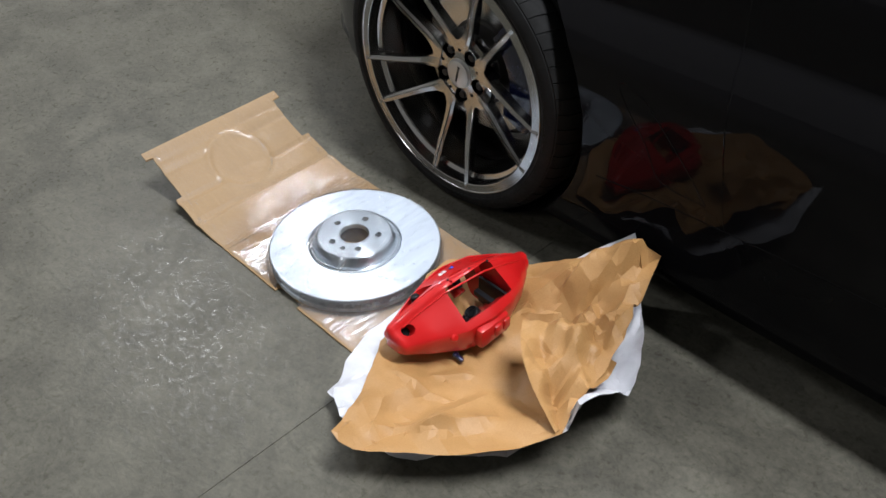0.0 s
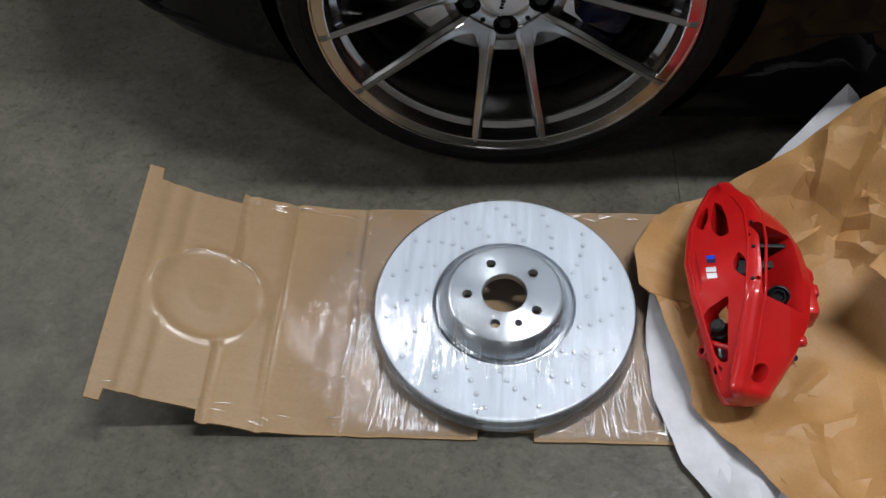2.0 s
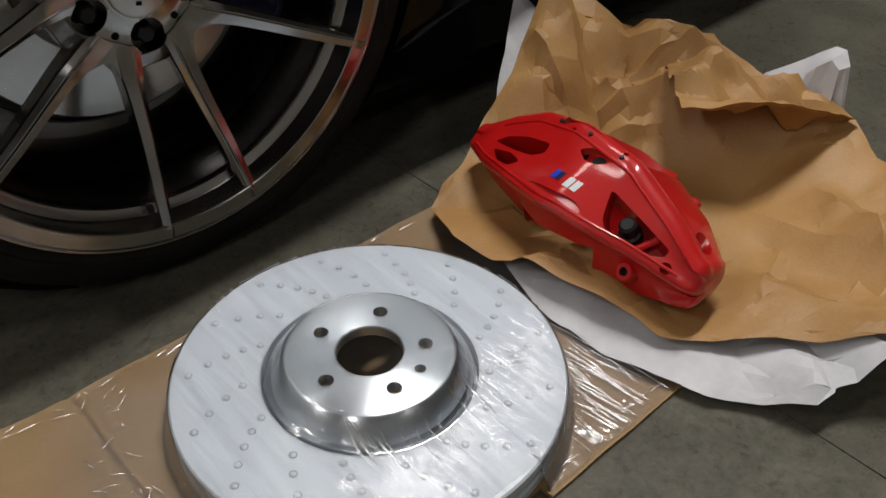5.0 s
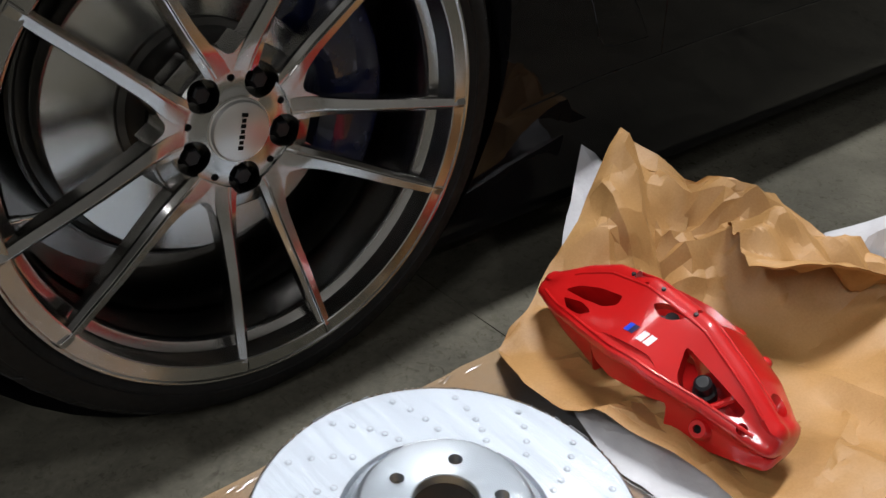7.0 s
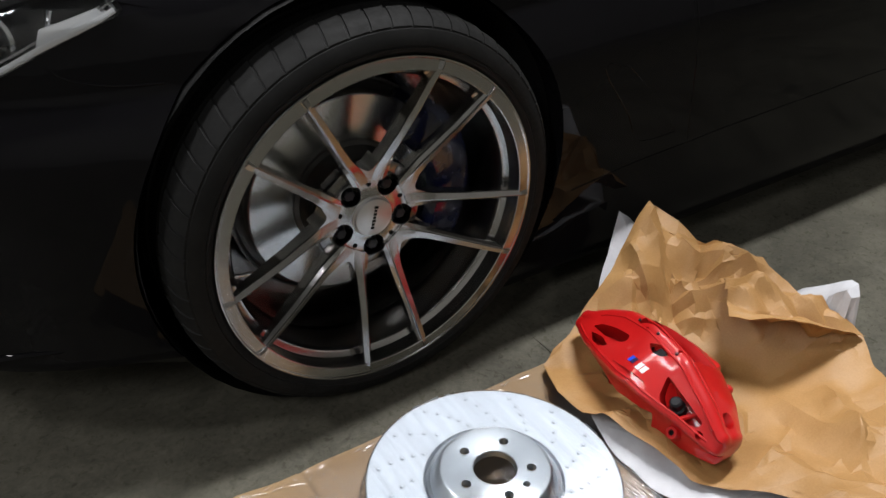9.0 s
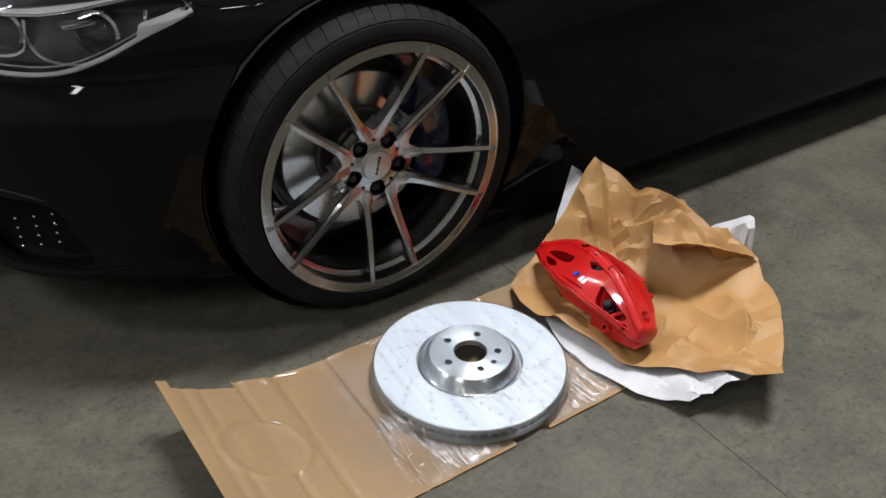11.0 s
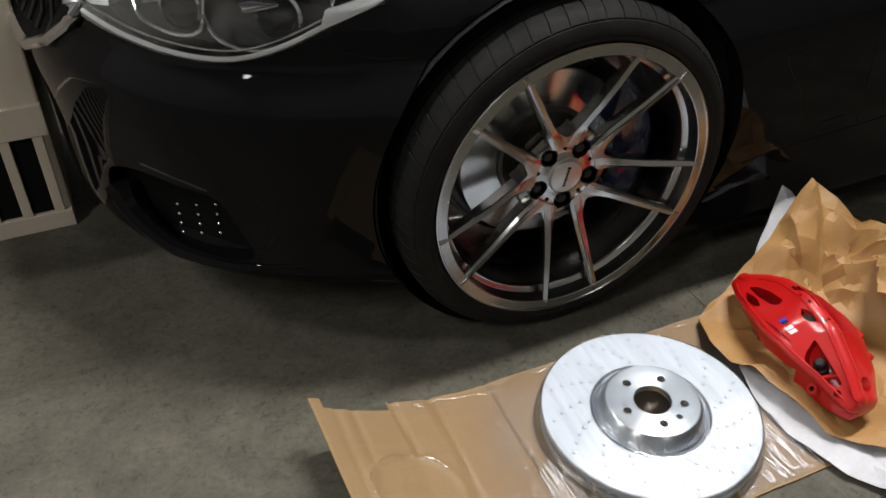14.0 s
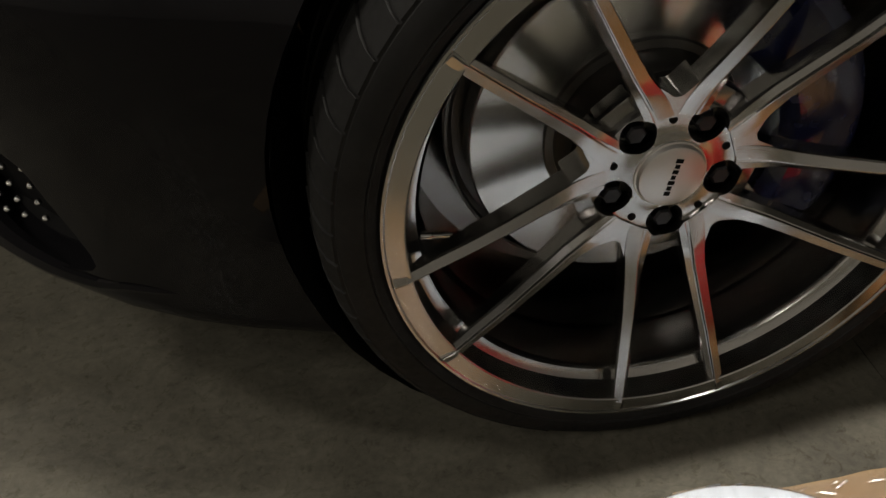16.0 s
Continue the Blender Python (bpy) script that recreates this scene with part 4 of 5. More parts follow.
# ---- red caliper ----
caliper = thing("brake_caliper", "glossy red brake caliper with blue and silver mark", "brake caliper", (0.34, 0.0, 0.0))


def caliper_section(y):
    """Outline across the caliper: outer face, ridge, bridge, underside; x and z in the room."""
    edge = interp(y, (-0.19, 0.300), (-0.18, 0.295), (-0.152, 0.287), (-0.09, 0.274), (-0.03, 0.263), (0.026, 0.260), (0.088, 0.272), (0.14, 0.293), (0.175, 0.312), (0.196, 0.326))
    edge_z = interp(y, (-0.19, 0.080), (-0.15, 0.090), (-0.09, 0.105), (0.0, 0.116), (0.09, 0.110), (0.15, 0.094), (0.196, 0.084))
    rx = interp(y, (-0.19, 0.306), (-0.137, 0.321), (-0.05, 0.341), (0.03, 0.354), (0.10, 0.362), (0.14, 0.358), (0.196, 0.344))
    rz = interp(y, (-0.19, 0.094), (-0.17, 0.104), (-0.12, 0.132), (-0.05, 0.161), (0.04, 0.166), (0.10, 0.152), (0.14, 0.132), (0.175, 0.109), (0.196, 0.096))
    bx = interp(y, (-0.19, 0.340), (-0.165, 0.360), (-0.12, 0.394), (-0.06, 0.426), (0.0, 0.438), (0.06, 0.434), (0.115, 0.414), (0.16, 0.384), (0.196, 0.356))
    bz = interp(y, (-0.19, 0.076), (-0.12, 0.096), (0.0, 0.108), (0.10, 0.108), (0.196, 0.082))
    low = interp(y, (-0.19, 0.056), (-0.14, 0.046), (-0.06, 0.026), (0.06, 0.026), (0.14, 0.042), (0.196, 0.064))
    deep = edge_z - low
    face = (edge * 0.5 + rx * 0.5, edge_z * 0.5 + rz * 0.5 + 0.001)
    full = ease((0.085 - y) / 0.035) * ease((y + 0.175) / 0.03)     # the piston housing hangs under the face's middle
    under = [(edge * 0.6 + rx * 0.4, low + 0.15 * deep), (edge * 0.65 + rx * 0.35, low + 0.6 * deep), (edge + 0.014, edge_z - 0.018)]
    bulge = [(edge * 0.7 + rx * 0.3, low + 0.02 * deep), (edge + 0.013, low + 0.30 * deep), (edge + 0.011, edge_z - 0.020)]
    lower = [(p[0] * (1 - full) + q[0] * full, p[1] * (1 - full) + q[1] * full) for p, q in zip(under, bulge)]
    return [lower[2], (edge + 0.002, edge_z - 0.010), (edge + 0.001, edge_z - 0.003), (edge + 0.006, edge_z + 0.003), face, (rx - 0.014, rz - 0.004), (rx - 0.005, rz + 0.001), (rx + 0.004, rz + 0.001), (rx + 0.012, rz - 0.006),
            (rx * 0.45 + bx * 0.55, rz * 0.45 + bz * 0.55 + 0.004), (bx - 0.005, bz + 0.005), (bx, bz - 0.003), (bx, bz - 0.018),
            (bx - 0.008, low + 0.2 * deep), (rx * 0.45 + bx * 0.55, low), (rx * 0.6 + edge * 0.4, low), lower[0], lower[1]]


def caliper_body():
    rings = []
    for i in range(45):
        y = -0.162 + 0.346 * i / 44
        rings.append([Vector((x - 0.34, y, z)) for x, z in spline(caliper_section(y), 2, True)])
    for at, way in ((0, -1), (-1, 1)):   # rounded ends
        flat = rings[at]
        mid = sum(flat, Vector()) / len(flat)
        for f, d in ((0.97, 0.003), (0.90, 0.007), (0.76, 0.0105), (0.45, 0.013)):
            ring = [mid + (p - mid) * f + Vector((0, way * d, 0)) for p in flat]
            rings.insert(0, ring) if way < 0 else rings.append(ring)
    return loft(bmesh.new(), rings)


def block(outline, m, z0, z1):
    bm = prism(bmesh.new(), outline, z0, z1, m)
    bmesh.ops.recalc_face_normals(bm, faces=bm.faces[:])
    me = bpy.data.meshes.new("cutter")
    bm.to_mesh(me)
    bm.free()
    ob = new("cutter", me)
    ob.parent = caliper
    return ob


def ring_of(x, y, r, n=20):
    return [(x + r * math.cos(2 * math.pi * k / n), y + r * math.sin(2 * math.pi * k / n)) for k in range(n)]


# faces of the caliper as planes: local x along the room's -y, local y up the slope, local z out of the face
FACE = Matrix.Translation((-0.05, 0, 0.150)) @ Matrix(((0, 0.88, -0.475), (-1, 0, 0), (0, 0.475, 0.88))).to_4x4()
BRIDGE = Matrix.Translation((0.05, 0, 0.138)) @ Matrix(((0, 0.76, 0.65), (1, 0, 0), (0, -0.65, 0.76))).to_4x4()
BRIDGE = BRIDGE @ Matrix.Diagonal((-1, 1, 1, 1))
bpy.context.view_layer.update()
red_body = part("body", caliper_body(), RED, caliper, "", True, 40)
S_WINDOW = [(0.043, 0.011), (0.131, -0.009), (0.130, -0.018), (0.113, -0.027), (0.0635, -0.031), (0.054, -0.022)]
N_WINDOW = [(-0.146, 0.007), (-0.130, 0.018), (-0.098, 0.024), (-0.060, 0.026), (-0.058, 0.012), (-0.074, 0.002), (-0.10, 0.001)]
N_LOWER = [(-0.138, -0.004), (-0.104, -0.003), (-0.080, -0.011), (-0.092, -0.021), (-0.118, -0.018)]
M_WINDOW = [(-0.022, 0.034), (-0.008, 0.042), (0.016, 0.044), (0.025, 0.039), (0.010, 0.026), (-0.006, 0.024)]
SLOT = [(-0.053, -0.033), (-0.047, -0.026), (0.016, -0.022), (0.031, -0.029), (0.026, -0.036), (-0.040, -0.039)]
cut(red_body,
    block(rounded([(-0.068, -0.046), (0.051, -0.046), (0.056, 0.034), (-0.074, 0.034)], 0.005), BRIDGE, -0.2, 0.08),
    block(rounded(S_WINDOW, 0.007), FACE, -0.074, 0.1),
    block(rounded(N_WINDOW, 0.006), FACE, -0.085, 0.1),
    block(rounded(N_LOWER, 0.006), FACE, -0.080, 0.1),
    block(rounded(M_WINDOW, 0.006), FACE, -0.070, 0.1),
    block(rounded(SLOT, 0.005), FACE, -0.021, 0.1),
    block([(-0.05, -0.08), (0.0341, -0.0812), (0.0263, -0.0161), (-0.0507, -0.0122)], FACE @ Matrix.Translation((-0.165, 0, -0.066)) @ pose(0, 0, 0, 0, -29, 0), -0.014, -0.008),
    block(ring_of(0.146, -0.017, 0.0118), BRIDGE, -0.088, 0.1),
    block(ring_of(0.137, -0.026, 0.0062), FACE, -0.06, 0.1),
    block(ring_of(-0.045, 0.052, 0.0032, 10), FACE, -0.05, 0.1),
    block(ring_of(0.03, 0.054, 0.0032, 10), FACE, -0.05, 0.1))
for f in red_body.data.polygons:
    f.use_smooth = True
red_body.data.set_sharp_from_angle(angle=radians(33))


def on(m, x, y, z=0.0):
    return m @ Matrix.Translation((x, y, z))


part("bolt", lathe(bmesh.new(), [(0, 0.013), (0.007, 0.013), (0.010, 0.010), (0.010, -0.004), (0.013, -0.006), (0.013, -0.02)], 20, m=on(FACE, 0.081, -0.013, -0.036)), BLACK_STEEL, caliper, "black bolt head", True)
part("plug", lathe(bmesh.new(), [(0, 0.010), (0.008, 0.010), (0.009, 0.006), (0.009, -0.01)], 16, m=on(FACE, 0.004, 0.034, -0.034)), BLACK_STEEL, caliper, "black rubber plug", True)
part("rib", bead(bmesh.new(), [FACE @ Vector((0.094 + 0.016 * k / 4, -0.030 + 0.028 * k / 4, -0.047)) for k in range(5)], 0.0042), RED, caliper, "", True)
tilt = Vector((-0.25, -0.50, 0.83)).to_track_quat("Z", "Y").to_matrix().to_4x4()
for px, py, pz, pr in ((0.052, -0.016, 0.096, 0.0165), (0.056, -0.041, 0.101, 0.006)):
    m = Matrix.Translation((px, py, pz)) @ tilt
    part("piston", lathe(bmesh.new(), [(0, 0.002), (pr * 0.42, 0.002), (pr * 0.48, 0.006), (pr * 0.62, 0.006), (pr * 0.68, 0.003), (pr * 0.82, 0.007), (pr * 0.94, 0.006), (pr, 0.002), (pr, -0.01)], 28, m=m), BLACK_STEEL, caliper, "black piston in its boot", True)
housing = bmesh.new()
box(housing, (0.078, -0.046, 0.050), (0.108, 0.040, 0.100), 0.010)
box(housing, (0.034, -0.050, 0.040), (0.086, 0.006, 0.090), 0.008)
box(housing, (0.100, -0.010, 0.066), (0.114, 0.010, 0.094), 0.005)
box(housing, (0.098, 0.016, 0.064), (0.112, 0.036, 0.092), 0.005)
part("piston_housing", housing, RED, caliper, "", True)
for ry, rl in ((-0.008, 0.0), (0.008, 0.004)):   # twin ribs along the ridge
    line = []
    for k in range(29):
        y = -0.150 + 0.30 * k / 28
        sec = caliper_section(y)
        x, z = (sec[5] if ry < 0 else sec[8])
        line.append(Vector((x - 0.34, y, z - 0.0008)))
    part("rib", bead(bmesh.new(), line, 0.0022), RED, caliper, "", True)
edge_line = [Vector((caliper_section(y)[3][0] - 0.3395, y, caliper_section(y)[3][1] - 0.0006)) for y in [-0.150 + 0.01 * k for k in range(34)]]
part("rib", bead(bmesh.new(), edge_line, 0.0022), RED, caliper, "", True)
for sy in (0.07, 0.022, -0.03):
    sec = caliper_section(sy)
    m = Matrix.Translation((sec[6][0] - 0.34 - 0.003, sy, sec[6][1] + 0.0004)) @ pose(0, 0, 0, 0, -20, 0)
    part("screw", lathe(bmesh.new(), [(0, 0.0008), (0.0022, 0.0008), (0.0028, 0.0), (0.0028, -0.004)], 12, m=m), BLACK_STEEL, caliper, "small black screw", True)
# mounting ears with bores on the disc side, under the outer face
for ey, ez in ((0.030, 0.077), (-0.094, 0.067)):
    m = Matrix.Translation((-0.0545, ey, ez)) @ Matrix(((0, 0.5, -0.866), (-1, 0, 0), (0, 0.866, 0.5))).to_4x4()
    part("mounting_ear", lathe(bmesh.new(), [(0.0050, 0.008), (0.0095, 0.008), (0.0115, 0.005), (0.015, -0.03), (0.0050, -0.03)], 28, True, m), RED, caliper, "", True)
    part("bore", lathe(bmesh.new(), [(0.0051, 0.0050), (0, 0.003)], 20, m=m), HOLE, caliper, "dark bolt bore")
# bosses along the bridge's outer edge
for by, bl, br in ((0.052, 0.012, 0.008), (0.034, 0.018, 0.0075), (-0.008, 0.014, 0.008), (-0.052, 0.016, 0.0085), (-0.088, 0.014, 0.008)):
    m = Matrix.Translation((0.080 - 0.14 * abs(by - 0.02), by, 0.090)) @ pose(0, 0, 0, 0, 60, 0)
    part("boss", lathe(bmesh.new(), [(0, bl), (br * 0.7, bl), (br, bl - 0.003), (br, -0.02)], 18, m=m), RED, caliper, "", True)
part("pad_guide", box(bmesh.new(), (0.004, 0.037, 0.080), (0.076, 0.050, 0.092), 0.002), BLACK_STEEL, caliper, "black pad spring")
# added black plate: stands in for the shade inside the bridge opening
part("shade_plate", box(bmesh.new(), (-0.004, 0.060, 0.040), (0.072, 0.067, 0.112), 0.002), BLACK_STEEL, caliper, "black plate added as inner shade")
start = BRIDGE @ Vector((0.164, -0.017, 0.1))
found, spot, _, _ = red_body.ray_cast(start, (BRIDGE.to_3x3() @ Vector((0, 0, -1))).normalized())
sunk = (BRIDGE.inverted() @ spot).z - 0.009 if found else -0.06
part("bore", lathe(bmesh.new(), [(0.0120, 0.0), (0.006, -0.001), (0, -0.0012)], 24, m=on(BRIDGE, 0.146, -0.017, sunk)), HOLE, caliper, "dark bolt bore")
part("bleed_cap", lathe(bmesh.new(), [(0, 0.014), (0.004, 0.014), (0.0055, 0.011), (0.0055, 0.0), (0.007, -0.002), (0.007, -0.01)], 14, m=Matrix.Translation((0.072, -0.078, 0.030)) @ pose(0, 0, 0, 0, 100, 0)), BLUE, caliper, "blue bleed cap", True)
# printed mark: plain slanted bars
for name, x0, x1, y0, y1, mat, lab in (("mark", -0.0292, -0.0226, -0.0110, 0.0010, BLUE_MARK, "blue slanted bar"), ("mark", -0.0224, -0.0160, -0.0110, 0.0010, NAVY_MARK, "navy slanted bar"), ("mark", -0.0090, -0.0006, -0.0140, 0.0, SILVER_MARK, "silver slanted bar"), ("mark", 0.0012, 0.0096, -0.0140, 0.0, SILVER_MARK, "silver slanted bar")):
    bm = bmesh.new()
    lean, n, hits = -0.003, 8, []
    down = (FACE.to_3x3() @ Vector((0, 0, -1))).normalized()
    for i in range(n + 1):
        for j in range(n + 1):
            w = FACE @ Vector((x0 + (x1 - x0) * i / n - lean * (j / n), y0 + (y1 - y0) * j / n, 0.02))
            ok, at, _, _ = red_body.ray_cast(w, down)
            hits.append(at - down * 0.0006 if ok else w)
    verts = [bm.verts.new(p) for p in hits]
    for i in range(n):
        for j in range(n):
            bm.faces.new((verts[i * (n + 1) + j], verts[(i + 1) * (n + 1) + j], verts[(i + 1) * (n + 1) + j + 1], verts[i * (n + 1) + j + 1]))
    part(name, bm, mat, caliper, lab, True)


# ---- paper under the caliper ----
def tri_wave(t):
    t = t - math.floor(t)
    return 4 * abs(t - 0.5) - 1


def crumple(x, y, seed):
    """Sharp creases: bent triangular waves of several directions."""
    h = 0.0
    rng = random.Random(seed)
    for k in range(9):
        a, f, ph = rng.uniform(0, math.pi), rng.uniform(2.5, 6) if k < 5 else rng.uniform(8, 16), rng.uniform(0, 1)
        bend = 0.1 * noise.noise(Vector((x * 3 + k * 3.1, y * 3, seed)))
        gate = ease(0.35 + 1.9 * noise.noise(Vector((x * 4 + k * 2.2, y * 4 + k * 5.7, seed + 4))))
        h += (0.12 + 0.88 * gate) * tri_wave(f * (x * math.cos(a) + y * math.sin(a)) + ph + bend) / f
    return h


class Sheet:
    """A spread sheet: corner points (x, y, z) round a centre, straight edges between them."""

    def __init__(self, corners, centre, floor_z, flat, amount, seed, folds):
        self.c, self.floor_z, self.flat, self.amount, self.seed, self.folds = centre, floor_z, flat, amount, seed, folds
        rows = sorted((math.atan2(y - centre[1], x - centre[0]), x - centre[0], y - centre[1], z) for x, y, z in corners)
        first, last = rows[0], rows[-1]
        self.rows = [(last[0] - 2 * math.pi, *last[1:])] + rows + [(first[0] + 2 * math.pi, *first[1:])]

    def rim(self, a):
        u = Vector((math.cos(a), math.sin(a)))
        k = max(m for m in range(len(self.rows) - 1) if self.rows[m][0] <= a)
        p, q = self.rows[k], self.rows[k + 1]
        pv, qv = Vector(p[1:3]), Vector(q[1:3])
        den = (qv - pv).cross(u)
        s = min(1.0, max(0.0, -pv.cross(u) / den if abs(den) > 1e-9 else 0.0))
        return (pv + (qv - pv) * s).length * (1 + 0.02 * noise.noise(Vector((a * 7, self.seed, 1.5)))), p[3] * (1 - s) + q[3] * s

    def height(self, x, y):
        dx, dy = x - self.c[0], y - self.c[1]
        r, ez = self.rim(math.atan2(dy, dx))
        f = math.hypot(dx, dy) / r
        up = max(0.0, (f - self.flat) / (1 - self.flat))
        z = self.floor_z + (ez - self.floor_z) * (0.55 * ease(up) + 0.45 * up)
        z += self.amount * (0.3 + 0.7 * min(1, f / 0.6)) * (0.35 + 0.65 * calm(x, y)) * crumple(x, y, self.seed)
        for fold in self.folds:
            z += fold[2] * self.crest(fold, x, y)[0]
        return max(z, self.floor_z * 0.7)

    def crest(self, fold, x, y):
        """How much of a fold's crest lies over a point, and the way across it."""
        (ax, ay), (bx, by), tall, wide, back, over = fold
        dx, dy = bx - ax, by - ay
        n = math.hypot(dx, dy)
        t = ((x - ax) * dx + (y - ay) * dy) / n**2
        d = ((x - ax) * -dy + (y - ay) * dx) / n
        w = max(0.0, 1 - abs(d) / (wide if d > 0 else back)) * ease(2.2 - 2.2 * abs(2 * min(1.3, max(-0.3, t)) - 1))
        return w, dy / n, -dx / n

    def lean(self, x, y):
        """The sideways shift of the crests, which hang over."""
        sx = sy = 0.0
        for fold in self.folds:
            w, ux, uy = self.crest(fold, x, y)
            sx, sy = sx + fold[5] * w * ux, sy + fold[5] * w * uy
        return sx, sy


def facet_field(rng, points, tris, jitter):
    """Piecewise flat offsets over a triangulation: the creases of crumpled paper."""
    pts = np.array(points)
    corner = pts[np.array(tris)]
    a, b, c = corner[:, 0], corner[:, 1], corner[:, 2]
    den = (b[:, 1] - c[:, 1]) * (a[:, 0] - c[:, 0]) + (c[:, 0] - b[:, 0]) * (a[:, 1] - c[:, 1])
    den = np.where(abs(den) < 1e-12, 1e-12, den)

    def at(x, y):
        u = ((b[:, 1] - c[:, 1]) * (x - c[:, 0]) + (c[:, 0] - b[:, 0]) * (y - c[:, 1])) / den
        v = ((c[:, 1] - a[:, 1]) * (x - c[:, 0]) + (a[:, 0] - c[:, 0]) * (y - c[:, 1])) / den
        k = int(np.argmax(np.minimum(np.minimum(u, v), 1 - u - v)))
        i, j, m = tris[k]
        return u[k] * jitter[i] + v[k] * jitter[j] + (1 - u[k] - v[k]) * jitter[m]

    return at


def calm(x, y):
    """Near 0 where the paper lies in wide smooth sweeps, near 1 where it is crumpled."""
    c = 0.42 + 0.70 * sum(math.exp(-((x - cx) / wx) ** 2 - ((y - cy) / wy) ** 2) for cx, cy, wx, wy in ((0.53, 0.17, 0.13, 0.09), (0.64, 0.07, 0.05, 0.06), (0.40, 0.15, 0.06, 0.05)))
    return min(1.0, c)


def spread(name, label, sheet, material, under=None, coarse=105, fine=1300, big=0.0125, small=0.0003, seed=3):
    """A sheet of paper as creased facets."""
    ob = thing(name, label, "paper", (sheet.c[0], sheet.c[1], 0))
    rng = random.Random(seed)
    rim = []
    for i in range(110):
        a = -math.pi + 2 * math.pi * (i + 0.37) / 110
        r = sheet.rim(a)[0]
        rim.append((r * math.cos(a), r * math.sin(a)))

    def scatter(n, gap):
        out = []
        tries = 0
        while len(out) < n and tries < n * 30:
            tries += 1
            a, f = rng.uniform(-math.pi, math.pi), math.sqrt(rng.random()) * 0.97
            r = sheet.rim(a)[0] * f
            p = (r * math.cos(a), r * math.sin(a))
            if all((p[0] - q[0]) ** 2 + (p[1] - q[1]) ** 2 > gap**2 for q in out):
                out.append(p)
        return out

    ring_edges = [(i, (i + 1) % len(rim)) for i in range(len(rim))]
    first = rim[::4] + scatter(coarse, 0.022)
    v1, e1, f1, *_ = geometry.delaunay_2d_cdt([Vector(p) for p in first], [], [], 0, 1e-6)
    p1 = [tuple(v) for v in v1]
    t1 = [tuple(f) for f in f1]
    jit = [rng.uniform(-1, 1) * big for _ in p1]
    field = facet_field(rng, p1, t1, jit)
    more = rim[::3] + scatter(3 * coarse, 0.012)
    v3, e3, f3, *_ = geometry.delaunay_2d_cdt([Vector(p) for p in more], [], [], 0, 1e-6)
    p3, t3 = [tuple(v) for v in v3], [tuple(f) for f in f3]
    tight = facet_field(rng, p3, t3, [rng.uniform(-1, 1) * 0.30 * big for _ in p3])
    every, seams = list(rim), list(ring_edges)
    for i, j in e1:
        a, b = Vector(p1[i]), Vector(p1[j])
        steps = max(1, int((a - b).length / 0.014))
        line = [tuple(a.lerp(b, k / steps) * 0.985) for k in range(steps + 1)]
        base_i = len(every)
        every += line
        seams += [(base_i + k, base_i + k + 1) for k in range(steps)]
    for (ax, ay), (bx, by), *_ in sheet.folds:      # each fold's crest is a crease
        a, b = Vector((ax, ay)) - Vector(sheet.c), Vector((bx, by)) - Vector(sheet.c)
        steps = int((a - b).length / 0.012)
        base_i = len(every)
        every += [tuple(a.lerp(b, k / steps)) for k in range(steps + 1)]
        seams += [(base_i + k, base_i + k + 1) for k in range(steps)]
    every += scatter(fine, 0.0055)
    v2, e2, f2, *_ = geometry.delaunay_2d_cdt([Vector(p) for p in every], seams, [], 1, 1e-4)
    bm = bmesh.new()
    verts = []
    for v in v2:
        x, y = v.x + sheet.c[0], v.y + sheet.c[1]
        r = sheet.rim(math.atan2(v.y, v.x))[0]
        f = min(1.0, v.length / r)
        z = sheet.height(x, y) + field(v.x, v.y) * (0.25 + 0.75 * min(1, f / 0.5)) * calm(x, y) + tight(v.x, v.y) * max(0.06, 0.9 * calm(x, y) - 0.35) + rng.uniform(-1, 1) * small * (0.4 + 0.6 * f)
        if under:
            ur = under.rim(math.atan2(y - under.c[1], x - under.c[0]))[0]
            if math.hypot(x - under.c[0], y - under.c[1]) < ur * 1.03:
                z = min(z, under.height(x, y) - 0.012)
        z = max(z, sheet.floor_z * 0.8)
        sx, sy = sheet.lean(x, y)
        verts.append(bm.verts.new((v.x + sx, v.y + sy, z)))
    for f in f2:
        if len(set(f)) > 2:
            bm.faces.new([verts[i] for i in f])
    part("sheet", bm, material, ob, "", True, 20, (0, 0, 1))
    return ob


KRAFT_EDGE = [(0.431, -0.418, 0.114), (0.480, -0.390, 0.075), (0.623, -0.270, 0.097), (0.715, -0.126, 0.105), (0.692, 0.010, 0.125), (0.684, 0.087, 0.162), (0.640, 0.20, 0.15), (0.609, 0.306, 0.185),
              (0.570, 0.280, 0.221), (0.524, 0.274, 0.196), (0.47, 0.255, 0.13), (0.36, 0.225, 0.06), (0.245, 0.180, 0.022), (0.204, 0.092, 0.044), (0.206, 0.022, 0.050), (0.244, 0.0, 0.066), (0.266, -0.036, 0.055), (0.268, -0.098, 0.040), (0.264, -0.156, 0.032), (0.303, -0.205, 0.034), (0.366, -0.272, 0.055), (0.392, -0.35, 0.10)]
